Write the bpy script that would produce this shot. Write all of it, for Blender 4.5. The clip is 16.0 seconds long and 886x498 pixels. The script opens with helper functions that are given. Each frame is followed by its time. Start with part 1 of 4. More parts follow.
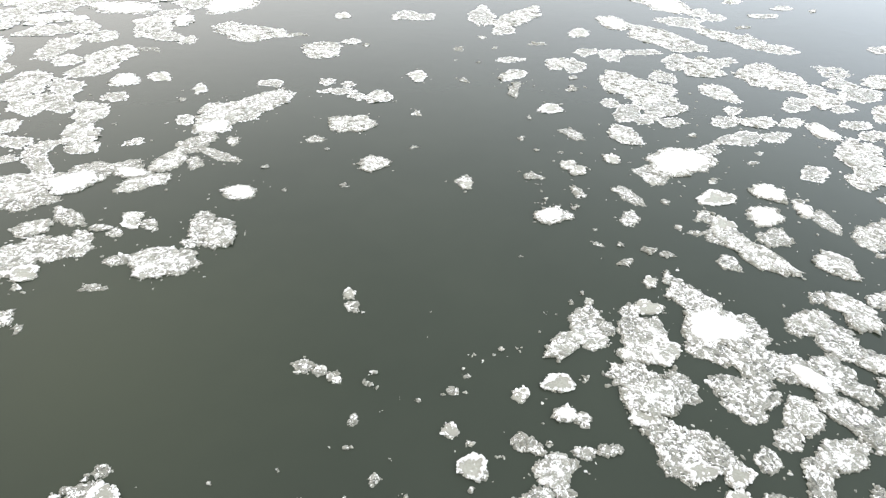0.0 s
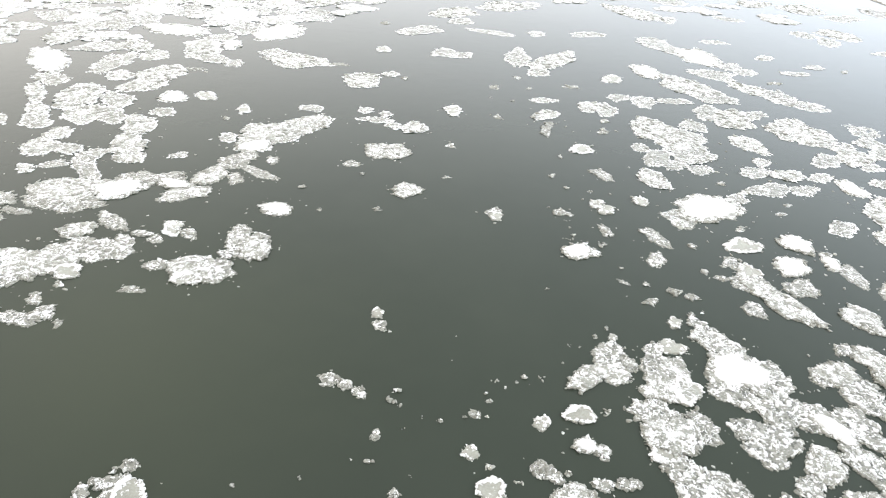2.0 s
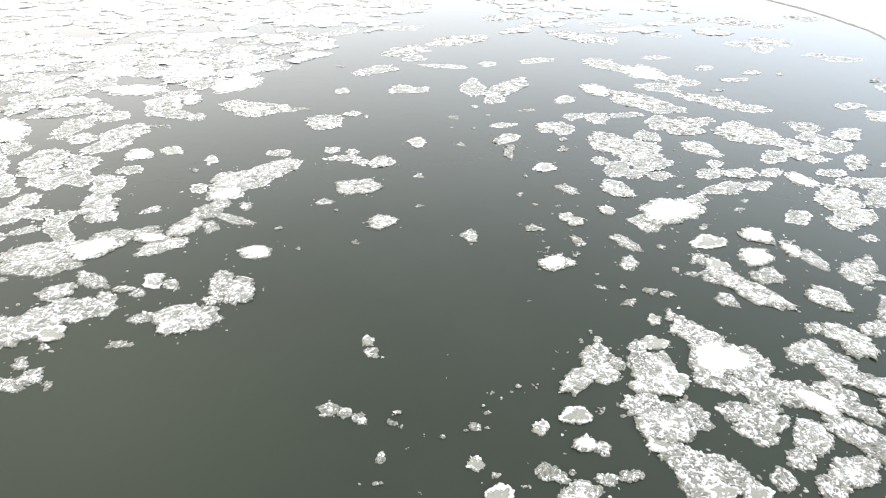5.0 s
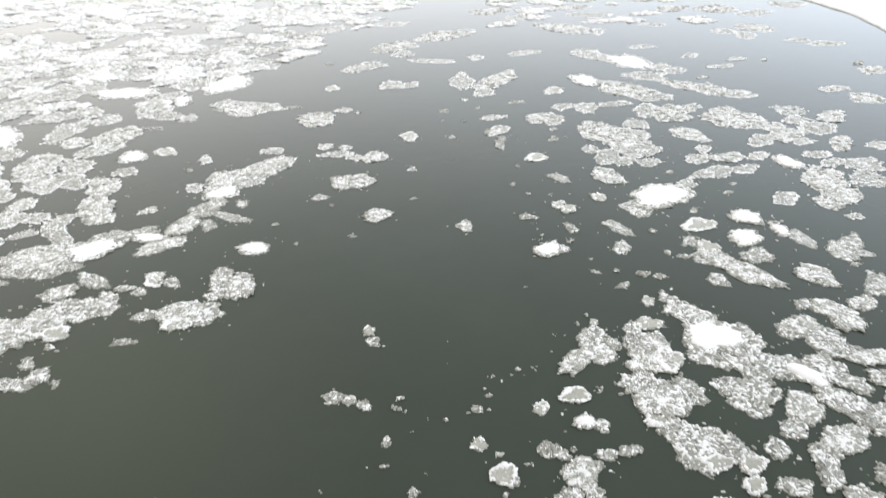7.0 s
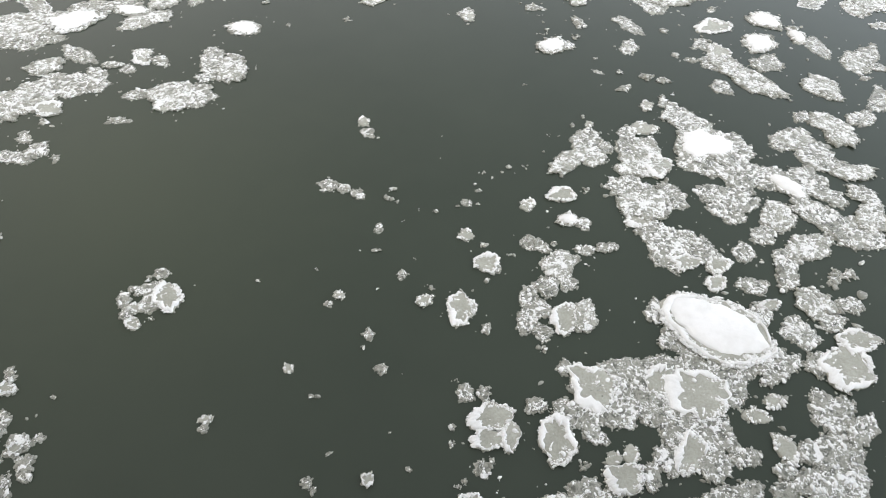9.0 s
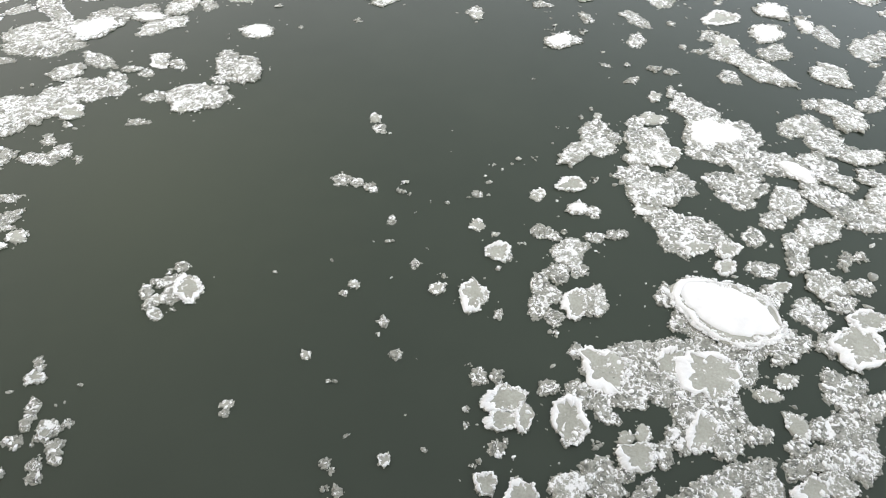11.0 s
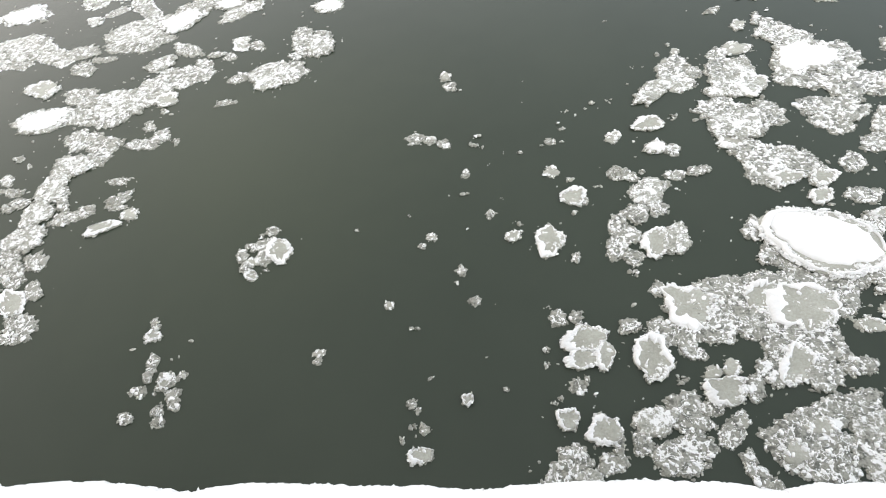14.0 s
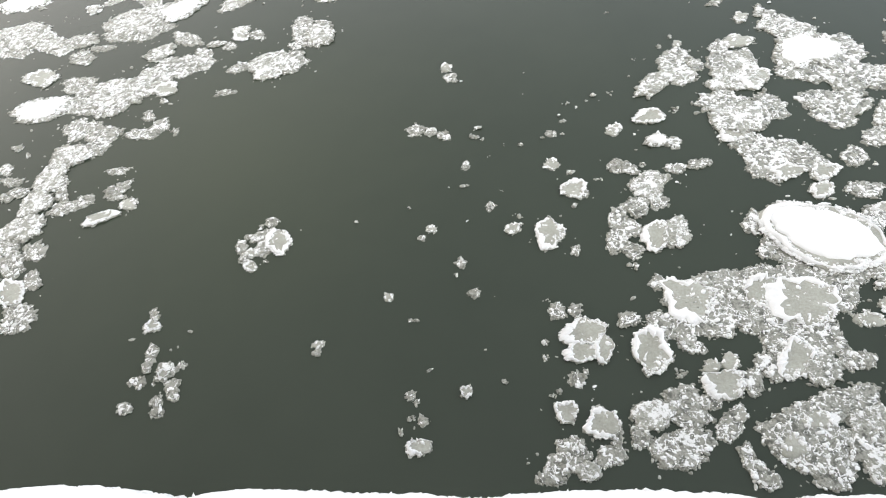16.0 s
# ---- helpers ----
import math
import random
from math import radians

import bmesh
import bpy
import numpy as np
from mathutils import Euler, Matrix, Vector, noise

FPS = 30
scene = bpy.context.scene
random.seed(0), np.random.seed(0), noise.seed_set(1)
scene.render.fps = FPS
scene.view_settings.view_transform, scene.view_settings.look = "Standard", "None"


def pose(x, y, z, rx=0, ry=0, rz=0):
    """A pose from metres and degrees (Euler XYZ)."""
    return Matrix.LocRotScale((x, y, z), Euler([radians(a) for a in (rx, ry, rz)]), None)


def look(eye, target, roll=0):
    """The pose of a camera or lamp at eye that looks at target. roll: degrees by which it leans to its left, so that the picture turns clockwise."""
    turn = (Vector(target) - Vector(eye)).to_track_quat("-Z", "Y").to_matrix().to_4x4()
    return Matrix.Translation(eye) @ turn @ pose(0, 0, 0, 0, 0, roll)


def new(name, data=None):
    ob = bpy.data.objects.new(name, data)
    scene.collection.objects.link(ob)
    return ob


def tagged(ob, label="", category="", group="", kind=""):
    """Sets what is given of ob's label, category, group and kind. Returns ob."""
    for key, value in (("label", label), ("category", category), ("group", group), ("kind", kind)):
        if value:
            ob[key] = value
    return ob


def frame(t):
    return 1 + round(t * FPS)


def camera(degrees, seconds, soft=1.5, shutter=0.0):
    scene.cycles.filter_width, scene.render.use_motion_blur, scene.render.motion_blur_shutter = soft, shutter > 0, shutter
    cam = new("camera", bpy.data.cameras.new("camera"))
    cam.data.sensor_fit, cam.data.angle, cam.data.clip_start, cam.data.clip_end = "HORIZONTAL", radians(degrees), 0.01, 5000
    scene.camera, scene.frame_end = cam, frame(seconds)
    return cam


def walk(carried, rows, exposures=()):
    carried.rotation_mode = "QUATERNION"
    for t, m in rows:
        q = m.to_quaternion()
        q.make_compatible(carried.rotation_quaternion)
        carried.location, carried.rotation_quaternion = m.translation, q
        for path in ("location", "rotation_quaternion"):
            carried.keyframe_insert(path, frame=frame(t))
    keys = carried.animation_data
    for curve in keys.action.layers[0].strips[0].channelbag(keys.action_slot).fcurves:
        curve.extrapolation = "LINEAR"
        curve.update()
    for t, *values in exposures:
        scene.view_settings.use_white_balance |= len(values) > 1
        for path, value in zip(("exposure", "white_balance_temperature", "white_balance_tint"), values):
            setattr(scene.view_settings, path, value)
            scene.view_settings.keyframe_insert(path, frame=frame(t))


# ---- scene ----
cam = camera(71.13, 16.0, soft=1.0, shutter=0.4)
walk(cam, [
    (0.0, pose(0.287, 0.449, 10.082, 52.26, -1.37, -0.64)),
    (0.5, pose(0.212, 0.328, 10.069, 54.12, -1.63, -0.37)),
    (1.0, pose(0.130, 0.213, 10.059, 55.21, -2.53, 2.05)),
    (1.5, pose(0.049, 0.106, 10.054, 55.56, -4.15, 2.96)),
    (2.0, pose(-0.028, 0.002, 10.056, 55.50, -3.61, 2.93)),
    (2.5, pose(-0.101, -0.101, 10.058, 55.94, -3.26, 2.73)),
    (3.0, pose(-0.169, -0.204, 10.057, 56.48, -3.15, 2.39)),
    (3.5, pose(-0.228, -0.303, 10.050, 57.20, -2.36, 1.58)),
    (4.0, pose(-0.273, -0.397, 10.041, 57.36, -2.22, 0.44)),
    (4.5, pose(-0.294, -0.480, 10.029, 57.86, -1.65, -0.88)),
    (4.7, pose(-0.301, -0.512, 10.024, 58.57, -0.96, -1.72)),
    (6.8, pose(-0.426, -0.897, 9.998, 59.60, 1.17, -4.12)),
    (7.0, pose(-0.438, -0.916, 10.010, 58.64, 1.03, -4.12)),
    (7.5, pose(-0.463, -0.958, 10.046, 47.87, -1.04, -4.04)),
    (8.0, pose(-0.440, -0.985, 10.087, 42.54, -2.09, -2.82)),
    (8.5, pose(-0.396, -1.013, 10.104, 40.25, -1.96, -2.44)),
    (9.0, pose(-0.359, -1.065, 10.110, 39.89, -1.31, -2.44)),
    (11.5, pose(-0.310, -1.623, 10.058, 40.57, 1.10, -2.21)),
    (12.0, pose(-0.175, -1.792, 9.957, 40.59, 2.97, -1.91)),
    (12.5, pose(-0.021, -2.036, 9.878, 39.45, 7.29, -0.97)),
    (13.0, pose(-0.021, -2.029, 9.878, 38.35, 9.75, -0.51)),
    (13.5, pose(-0.021, -2.024, 9.878, 38.34, 9.65, 0.11)),
    (14.0, pose(-0.021, -2.015, 9.878, 38.33, 9.12, 0.31)),
    (14.5, pose(-0.021, -2.008, 9.878, 38.32, 8.74, 0.37)),
    (15.0, pose(-0.021, -2.000, 9.878, 38.01, 8.87, 0.35)),
    (15.5, pose(-0.021, -1.994, 9.878, 37.78, 9.00, 0.57)),
    (16.0, pose(-0.021, -1.989, 9.878, 37.54, 8.88, 0.56)),
], exposures=[(0.0, 0.45), (4.5, 0.46), (7.0, 0.14), (9.0, 0.09), (11.5, 0.29), (12.5, 0.32), (16.0, 0.32)])

# ---- world, sun and exposure ----
world = bpy.data.worlds.new("overcast_sky")
scene.world = world
world.use_nodes = True
wn, wl = world.node_tree.nodes, world.node_tree.links
wn.clear()
w_out = wn.new("ShaderNodeOutputWorld")
w_bg = wn.new("ShaderNodeBackground")
w_sky = wn.new("ShaderNodeTexSky")
w_sky.sky_type = "NISHITA"
w_sky.sun_disc = False
w_sky.sun_elevation = radians(40)
w_sky.sun_rotation = radians(121)
w_sky.dust_density = 7.0
w_grey = wn.new("ShaderNodeHueSaturation")
w_grey.inputs["Saturation"].default_value = 0.22
w_cloud = wn.new("ShaderNodeMix")
w_cloud.data_type = "RGBA"
w_cloud.inputs[0].default_value = 0.72
# cloud tint added for the water's reflections: warmer grey to west, cooler to east
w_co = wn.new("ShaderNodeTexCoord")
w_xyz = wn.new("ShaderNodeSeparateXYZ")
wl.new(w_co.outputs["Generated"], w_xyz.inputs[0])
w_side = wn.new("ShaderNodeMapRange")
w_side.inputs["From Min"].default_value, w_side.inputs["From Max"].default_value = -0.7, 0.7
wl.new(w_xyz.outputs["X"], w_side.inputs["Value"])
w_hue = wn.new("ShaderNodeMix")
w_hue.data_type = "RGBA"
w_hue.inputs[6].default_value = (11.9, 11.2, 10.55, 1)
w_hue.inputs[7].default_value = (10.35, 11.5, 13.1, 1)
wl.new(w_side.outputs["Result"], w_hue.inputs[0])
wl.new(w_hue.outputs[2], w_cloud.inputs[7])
wl.new(w_sky.outputs[0], w_grey.inputs["Color"])
wl.new(w_grey.outputs[0], w_cloud.inputs[6])
# low sky brightened over the zenith, added so distant water reflects paler
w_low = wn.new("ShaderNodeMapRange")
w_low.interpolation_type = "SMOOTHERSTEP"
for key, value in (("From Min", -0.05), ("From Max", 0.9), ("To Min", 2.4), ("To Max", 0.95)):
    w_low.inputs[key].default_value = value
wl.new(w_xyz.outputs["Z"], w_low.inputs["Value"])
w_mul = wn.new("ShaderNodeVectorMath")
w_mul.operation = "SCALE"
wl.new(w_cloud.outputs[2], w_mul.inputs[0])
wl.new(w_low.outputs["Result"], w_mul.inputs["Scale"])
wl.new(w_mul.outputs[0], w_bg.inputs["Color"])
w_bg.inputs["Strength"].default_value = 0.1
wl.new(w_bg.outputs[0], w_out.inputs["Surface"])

sun_data = bpy.data.lights.new("sun", "SUN")
sun_data.energy = 0.6
sun_data.angle = radians(40)
sun_data.color = (1.0, 0.97, 0.93)
sun = new("sun", sun_data)
sun.matrix_world = look((50, -30, 50), (0, 0, 0))


# ---- materials ----
def material(name, rough, metal=0.0):
    m = bpy.data.materials.new(name)
    m.use_nodes = True
    b = m.node_tree.nodes["Principled BSDF"]
    b.inputs["Roughness"].default_value = rough
    b.inputs["Metallic"].default_value = metal
    return m, m.node_tree.nodes, m.node_tree.links, b


def noise_node(n, l, scale, detail=4.0, rough=0.55, coord=None):
    t = n.new("ShaderNodeTexNoise")
    t.inputs["Scale"].default_value = scale
    t.inputs["Detail"].default_value = detail
    t.inputs["Roughness"].default_value = rough
    if coord is None:
        coord = n.new("ShaderNodeTexCoord").outputs["Object"]
    l.new(coord, t.inputs["Vector"])
    return t.outputs["Fac"]


def ramp(n, l, fac, stops):
    r = n.new("ShaderNodeValToRGB")
    while len(r.color_ramp.elements) < len(stops):
        r.color_ramp.elements.new(0.5)
    for e, (p, c) in zip(r.color_ramp.elements, stops):
        e.position, e.color = p, (*c, 1)
    l.new(fac, r.inputs["Fac"])
    return r.outputs["Color"]


def bump(n, l, b, height, strength, distance):
    k = n.new("ShaderNodeBump")
    k.inputs["Strength"].default_value = strength
    k.inputs["Distance"].default_value = distance
    l.new(height, k.inputs["Height"])
    l.new(k.outputs["Normal"], b.inputs["Normal"])


def mixed(n, l, mode, fac, a, b):
    x = n.new("ShaderNodeMix")
    x.data_type, x.blend_type = "RGBA", mode
    x.inputs[0].default_value = fac
    l.new(a, x.inputs[6])
    l.new(b, x.inputs[7])
    return x.outputs[2]


def make_snow():
    m, n, l, b = material("snow", 0.85)
    co = n.new("ShaderNodeNewGeometry").outputs["Position"]
    big = ramp(n, l, noise_node(n, l, 3.0, 5, 0.6, co), [(0.3, (0.73, 0.728, 0.715)), (0.62, (0.82, 0.82, 0.815))])
    l.new(big, b.inputs["Base Color"])
    bump(n, l, b, noise_node(n, l, 45.0, 5, 0.65, co), 0.5, 0.02)
    return m


def make_lump_snow():
    m, n, l, b = material("crusted_snow", 0.6)
    geo = n.new("ShaderNodeNewGeometry")
    tone = ramp(n, l, geo.outputs["Random Per Island"], [(0.0, (0.6, 0.6, 0.58)), (0.2, (0.77, 0.77, 0.75)), (1.0, (0.85, 0.85, 0.845))])
    wet = ramp(n, l, noise_node(n, l, 17.0, 5, 0.7, geo.outputs["Position"]), [(0.33, (0.5, 0.495, 0.47)), (0.4, (1.0, 1.0, 1.0))])
    l.new(mixed(n, l, "MULTIPLY", 1.0, tone, wet), b.inputs["Base Color"])
    bump(n, l, b, noise_node(n, l, 42.0, 4, 0.65, geo.outputs["Position"]), 0.8, 0.02)
    return m


def make_ice(name, cut, soft, grain, flecks, tone, vein, pits=1.0):
    """Grey-green wet ice; snow lies on it in patches where the noise is above cut, in small grains and in winding veins."""
    m, n, l, b = material(name, 0.4)
    co = n.new("ShaderNodeNewGeometry").outputs["Position"]
    a = ramp(n, l, noise_node(n, l, 2.2, 6, 0.6, co), [(0.3, (0.288 * tone, 0.288 * tone, 0.242 * tone)), (0.7, (0.41 * tone, 0.41 * tone, 0.358 * tone))])
    g = ramp(n, l, noise_node(n, l, 24.0, 5, 0.7, co), [(0.38, (0.55, 0.55, 0.53)), (0.52, (1.0, 1.0, 1.0)), (0.66, (1.35, 1.35, 1.35))])
    grey = mixed(n, l, "MULTIPLY", grain, a, g)
    # waterlogged hollows in the slush
    wet = ramp(n, l, noise_node(n, l, 8.5, 5, 0.68, co), [(0.4, (0.28, 0.29, 0.27)), (0.49, (1.0, 1.0, 1.0))])
    grey = mixed(n, l, "MULTIPLY", pits, grey, wet)
    patch = noise_node(n, l, 5.5, 8, 0.72, co)
    fleck = noise_node(n, l, 14.0, 5, 0.66, co)
    top = n.new("ShaderNodeMath")
    top.operation = "MAXIMUM"
    for k, (fac, lo, wide) in enumerate(((patch, cut, soft), (fleck, flecks, 0.03))):
        r = n.new("ShaderNodeMapRange")
        r.inputs["From Min"].default_value, r.inputs["From Max"].default_value = lo, lo + wide
        l.new(fac, r.inputs["Value"])
        l.new(r.outputs["Result"], top.inputs[k])
    gap = n.new("ShaderNodeMath")
    gap.operation = "SUBTRACT"
    l.new(noise_node(n, l, 3.0, 4, 0.62, co), gap.inputs[0])
    gap.inputs[1].default_value = 0.5
    side = n.new("ShaderNodeMath")
    side.operation = "ABSOLUTE"
    l.new(gap.outputs[0], side.inputs[0])
    broad = n.new("ShaderNodeMapRange")
    for key, value in (("From Min", 0.36), ("From Max", 0.64), ("To Min", 0.4), ("To Max", 3.0)):
        broad.inputs[key].default_value = value
    l.new(noise_node(n, l, 2.4, 3, 0.6, n.new("ShaderNodeNewGeometry").outputs["Position"]), broad.inputs["Value"])
    thin = n.new("ShaderNodeMath")
    thin.operation = "MULTIPLY"
    l.new(side.outputs[0], thin.inputs[0])
    l.new(broad.outputs["Result"], thin.inputs[1])
    side = thin
    r = n.new("ShaderNodeMapRange")
    for key, value in (("From Min", vein), ("From Max", vein + 0.012), ("To Min", 0.95), ("To Max", 0.0)):
        r.inputs[key].default_value = value
    l.new(side.outputs[0], r.inputs["Value"])
    both = n.new("ShaderNodeMath")
    both.operation = "MAXIMUM"
    l.new(top.outputs[0], both.inputs[0])
    l.new(r.outputs["Result"], both.inputs[1])
    top = both
    snow = n.new("ShaderNodeRGB")
    snow.outputs[0].default_value = (0.8, 0.8, 0.79, 1)
    x = n.new("ShaderNodeMix")
    x.data_type = "RGBA"
    l.new(top.outputs[0], x.inputs[0])
    l.new(grey, x.inputs[6])
    l.new(snow.outputs[0], x.inputs[7])
    l.new(x.outputs[2], b.inputs["Base Color"])
    h = n.new("ShaderNodeMath")
    h.operation = "ADD"
    l.new(top.outputs[0], h.inputs[0])
    l.new(noise_node(n, l, 34.0, 5, 0.65, co), h.inputs[1])
    bump(n, l, b, h.outputs[0], 0.5 * grain, 0.02)
    return m


def make_brash():
    m, n, l, b = material("wet_brash_ice", 0.35)
    geo = n.new("ShaderNodeNewGeometry")
    tone = ramp(n, l, geo.outputs["Random Per Island"], [(0.0, (0.23, 0.23, 0.193)), (0.6, (0.32, 0.32, 0.275)), (0.88, (0.42, 0.42, 0.375)), (1.0, (0.66, 0.66, 0.63))])
    fl = ramp(n, l, noise_node(n, l, 21.0, 4, 0.65, geo.outputs["Position"]), [(0.44, (0.85, 0.85, 0.85)), (0.61, (1.0, 1.0, 1.0)), (0.66, (2.1, 2.1, 2.1))])
    l.new(mixed(n, l, "MULTIPLY", 1.0, tone, fl), b.inputs["Base Color"])
    bump(n, l, b, noise_node(n, l, 40.0, 4, 0.6, geo.outputs["Position"]), 0.6, 0.015)
    return m


def make_water():
    m, n, l, b = material("river_water", 0.06)
    b.inputs["IOR"].default_value = 1.333
    co = n.new("ShaderNodeNewGeometry").outputs["Position"]
    c = ramp(n, l, noise_node(n, l, 0.12, 4, 0.6, co), [(0.3, (0.031, 0.040, 0.029)), (0.7, (0.040, 0.050, 0.036))])
    # a paler plume of silt in the slack water west of the channel
    far = n.new("ShaderNodeVectorMath")
    far.operation = "DISTANCE"
    l.new(co, far.inputs[0])
    far.inputs[1].default_value = (-7.0, 9.5, 0)
    wob = n.new("ShaderNodeMath")
    wob.operation = "MULTIPLY_ADD"
    l.new(noise_node(n, l, 0.25, 4, 0.6, co), wob.inputs[0])
    wob.inputs[1].default_value = 5.0
    l.new(far.outputs["Value"], wob.inputs[2])
    silt = n.new("ShaderNodeMapRange")
    silt.interpolation_type = "SMOOTHSTEP"
    for key, value in (("From Min", 2.0), ("From Max", 10.0), ("To Min", 1.0), ("To Max", 0.0)):
        silt.inputs[key].default_value = value
    l.new(wob.outputs[0], silt.inputs["Value"])
    x = n.new("ShaderNodeMix")
    x.data_type = "RGBA"
    l.new(silt.outputs["Result"], x.inputs[0])
    l.new(c, x.inputs[6])
    x.inputs[7].default_value = (0.048, 0.058, 0.039, 1)
    l.new(x.outputs[2], b.inputs["Base Color"])
    bump(n, l, b, noise_node(n, l, 1.6, 4, 0.6, co), 0.12, 0.03)
    return m


def make_concrete():
    m, n, l, b = material("bridge_concrete", 0.85)
    c = ramp(n, l, noise_node(n, l, 6.0, 6), [(0.3, (0.22, 0.22, 0.21)), (0.7, (0.34, 0.33, 0.32))])
    l.new(c, b.inputs["Base Color"])
    bump(n, l, b, noise_node(n, l, 60.0, 4), 0.3, 0.01)
    return m


SNOW, LUMP, BRASH = make_snow(), make_lump_snow(), make_brash()
ICE_BARE = make_ice("bare_grey_ice", 0.62, 0.04, 0.3, 0.7, 1.02, -0.02, 0.0)
ICE_SLUSH = make_ice("snow_flecked_ice", 0.6, 0.03, 0.8, 0.605, 0.82, 0.016, 0.9)
ICE_SNOWY = make_ice("snow_covered_ice", 0.52, 0.05, 0.9, 0.6, 0.95, 0.014, 0.3)
WATER, CONCRETE = make_water(), make_concrete()


# ---- mesh helpers ----
def mesh_object(name, verts, faces, mat, parent=None, smooth=True):
    me = bpy.data.meshes.new(name)
    if isinstance(faces, list):
        me.from_pydata(np.asarray(verts).tolist(), [], faces)
    else:
        me.vertices.add(len(verts))
        me.vertices.foreach_set("co", np.asarray(verts, dtype=np.float32).ravel())
        me.loops.add(faces.size)
        me.loops.foreach_set("vertex_index", faces.astype(np.int32).ravel())
        me.polygons.add(len(faces))
        me.polygons.foreach_set("loop_start", np.arange(0, faces.size, faces.shape[1], dtype=np.int32))
        me.update(calc_edges=True)
    if smooth:
        me.polygons.foreach_set("use_smooth", np.ones(len(me.polygons), dtype=bool))
    me.materials.append(mat)
    ob = new(name, me)
    if parent is not None:
        ob.parent = parent
    return ob


def ico_template(level):
    bm = bmesh.new()
    bmesh.ops.create_icosphere(bm, subdivisions=level, radius=1.0)
    v = np.array([x.co[:] for x in bm.verts])
    f = np.array([[x.index for x in p.verts] for p in bm.faces])
    bm.free()
    return v, f


def octa_template():
    v = np.array([(1, 0, 0), (0, 1, 0), (-1, 0, 0), (0, -1, 0), (0, 0, 1), (0, 0, -1)], dtype=float)
    f = np.array([(0, 1, 4), (1, 2, 4), (2, 3, 4), (3, 0, 4), (1, 0, 5), (2, 1, 5), (3, 2, 5), (0, 3, 5)])
    return v * 1.2, f


ICO, OCTA = ico_template(1), octa_template()


def lump_arrays(rng, pos, size, flat, fine):
    """Irregular chunks at pos (n x 3) with radii size: one vertex and one face array."""
    v0, f0 = ICO if fine else OCTA
    n, k = len(pos), len(v0)
    turn = rng.uniform(0, 2 * np.pi, n)
    cs, sn = np.cos(turn)[:, None], np.sin(turn)[:, None]
    stretch = np.exp(rng.uniform(-0.42, 0.42, (n, 1)))
    v = np.repeat(v0[None], n, 0)
    d1, d2 = rng.normal(size=(n, 3)), rng.normal(size=(n, 3))
    swell = 1 + 0.22 * np.sin(np.einsum("nkc,nc->nk", v, d1) * 1.6 + turn[:, None]) + 0.16 * np.sin(np.einsum("nkc,nc->nk", v, d2) * 3.0)
    v = v * (swell + rng.uniform(-0.24, 0.24, (n, k)))[:, :, None]
    px, py = v[:, :, 0] * stretch, v[:, :, 1] / stretch
    out = np.stack([px * cs - py * sn, px * sn + py * cs, v[:, :, 2] * flat], 2) * size[:, None, None] + pos[:, None, :]
    return out.reshape(-1, 3), (f0[None] + (np.arange(n) * k)[:, None, None]).reshape(-1, 3)


class Outline:
    """An uneven closed outline on an ellipse a x b."""

    def __init__(self, rng, a, b, rough, base=0.97):
        self.a, self.b, self.base = a, b, base
        ks = np.array([2, 3, 4, 5, 7, 9, 12, 15, 19])
        amp = np.array([0.06, 0.09, 0.06, 0.05, 0.045, 0.035, 0.03, 0.025, 0.02]) * rough
        self.ks, self.amp, self.ph = ks, amp * rng.uniform(0.4, 1.3, len(ks)), rng.uniform(0, 6.28, len(ks))

    def r(self, th):
        return self.base + (self.amp[:, None] * np.sin(self.ks[:, None] * th[None] + self.ph[:, None])).sum(0)

    def at(self, th, q):
        k = self.r(th) * q
        return self.a * k * np.cos(th), self.b * k * np.sin(th)


def patch_noise(rng, x, y, wave):
    s = np.zeros(len(x))
    for _ in range(6):
        an, ph = rng.uniform(0, 6.28), rng.uniform(0, 6.28)
        f = 2 * np.pi / (wave * rng.uniform(0.6, 1.6))
        s += np.sin((x * np.cos(an) + y * np.sin(an)) * f + ph)
    return s / 1.73


def slab_arrays(rng, line, height, step, far=False):
    mean = 0.5 * (line.a + line.b)
    n = int(np.clip(2 * np.pi * mean / step, 16, 120))
    th = np.linspace(0, 2 * np.pi, n, endpoint=False)
    rings = [(0.93, -0.08), (1.0, -0.01), (0.985, height * 0.55), (0.93, height * 0.95), (0.75, height), (0.5, height), (0.25, height)]
    if far:
        rings = [(1.0, -0.02), (0.96, height * 0.9), (0.5, height)]
    vs = []
    jit = rng.uniform(-0.03, 0.03, n)
    for q, z in rings:
        x, y = line.at(th, q + (jit if q > 0.9 else 0))
        zz = z + (rng.uniform(-0.15, 0.15, n) * height if z > 0 else 0)
        vs.append(np.stack([x, y, np.full(n, z) + (zz - z)], 1))
    v = np.concatenate(vs + [np.array([[0, 0, height]])])
    faces = []
    for r in range(len(rings) - 1):
        for i in range(n):
            j = (i + 1) % n
            faces.append([r * n + i, r * n + j, (r + 1) * n + j, (r + 1) * n + i])
    last = (len(rings) - 1) * n
    faces += [[last + i, last + (i + 1) % n, len(v) - 1] for i in range(n)]
    return v, faces


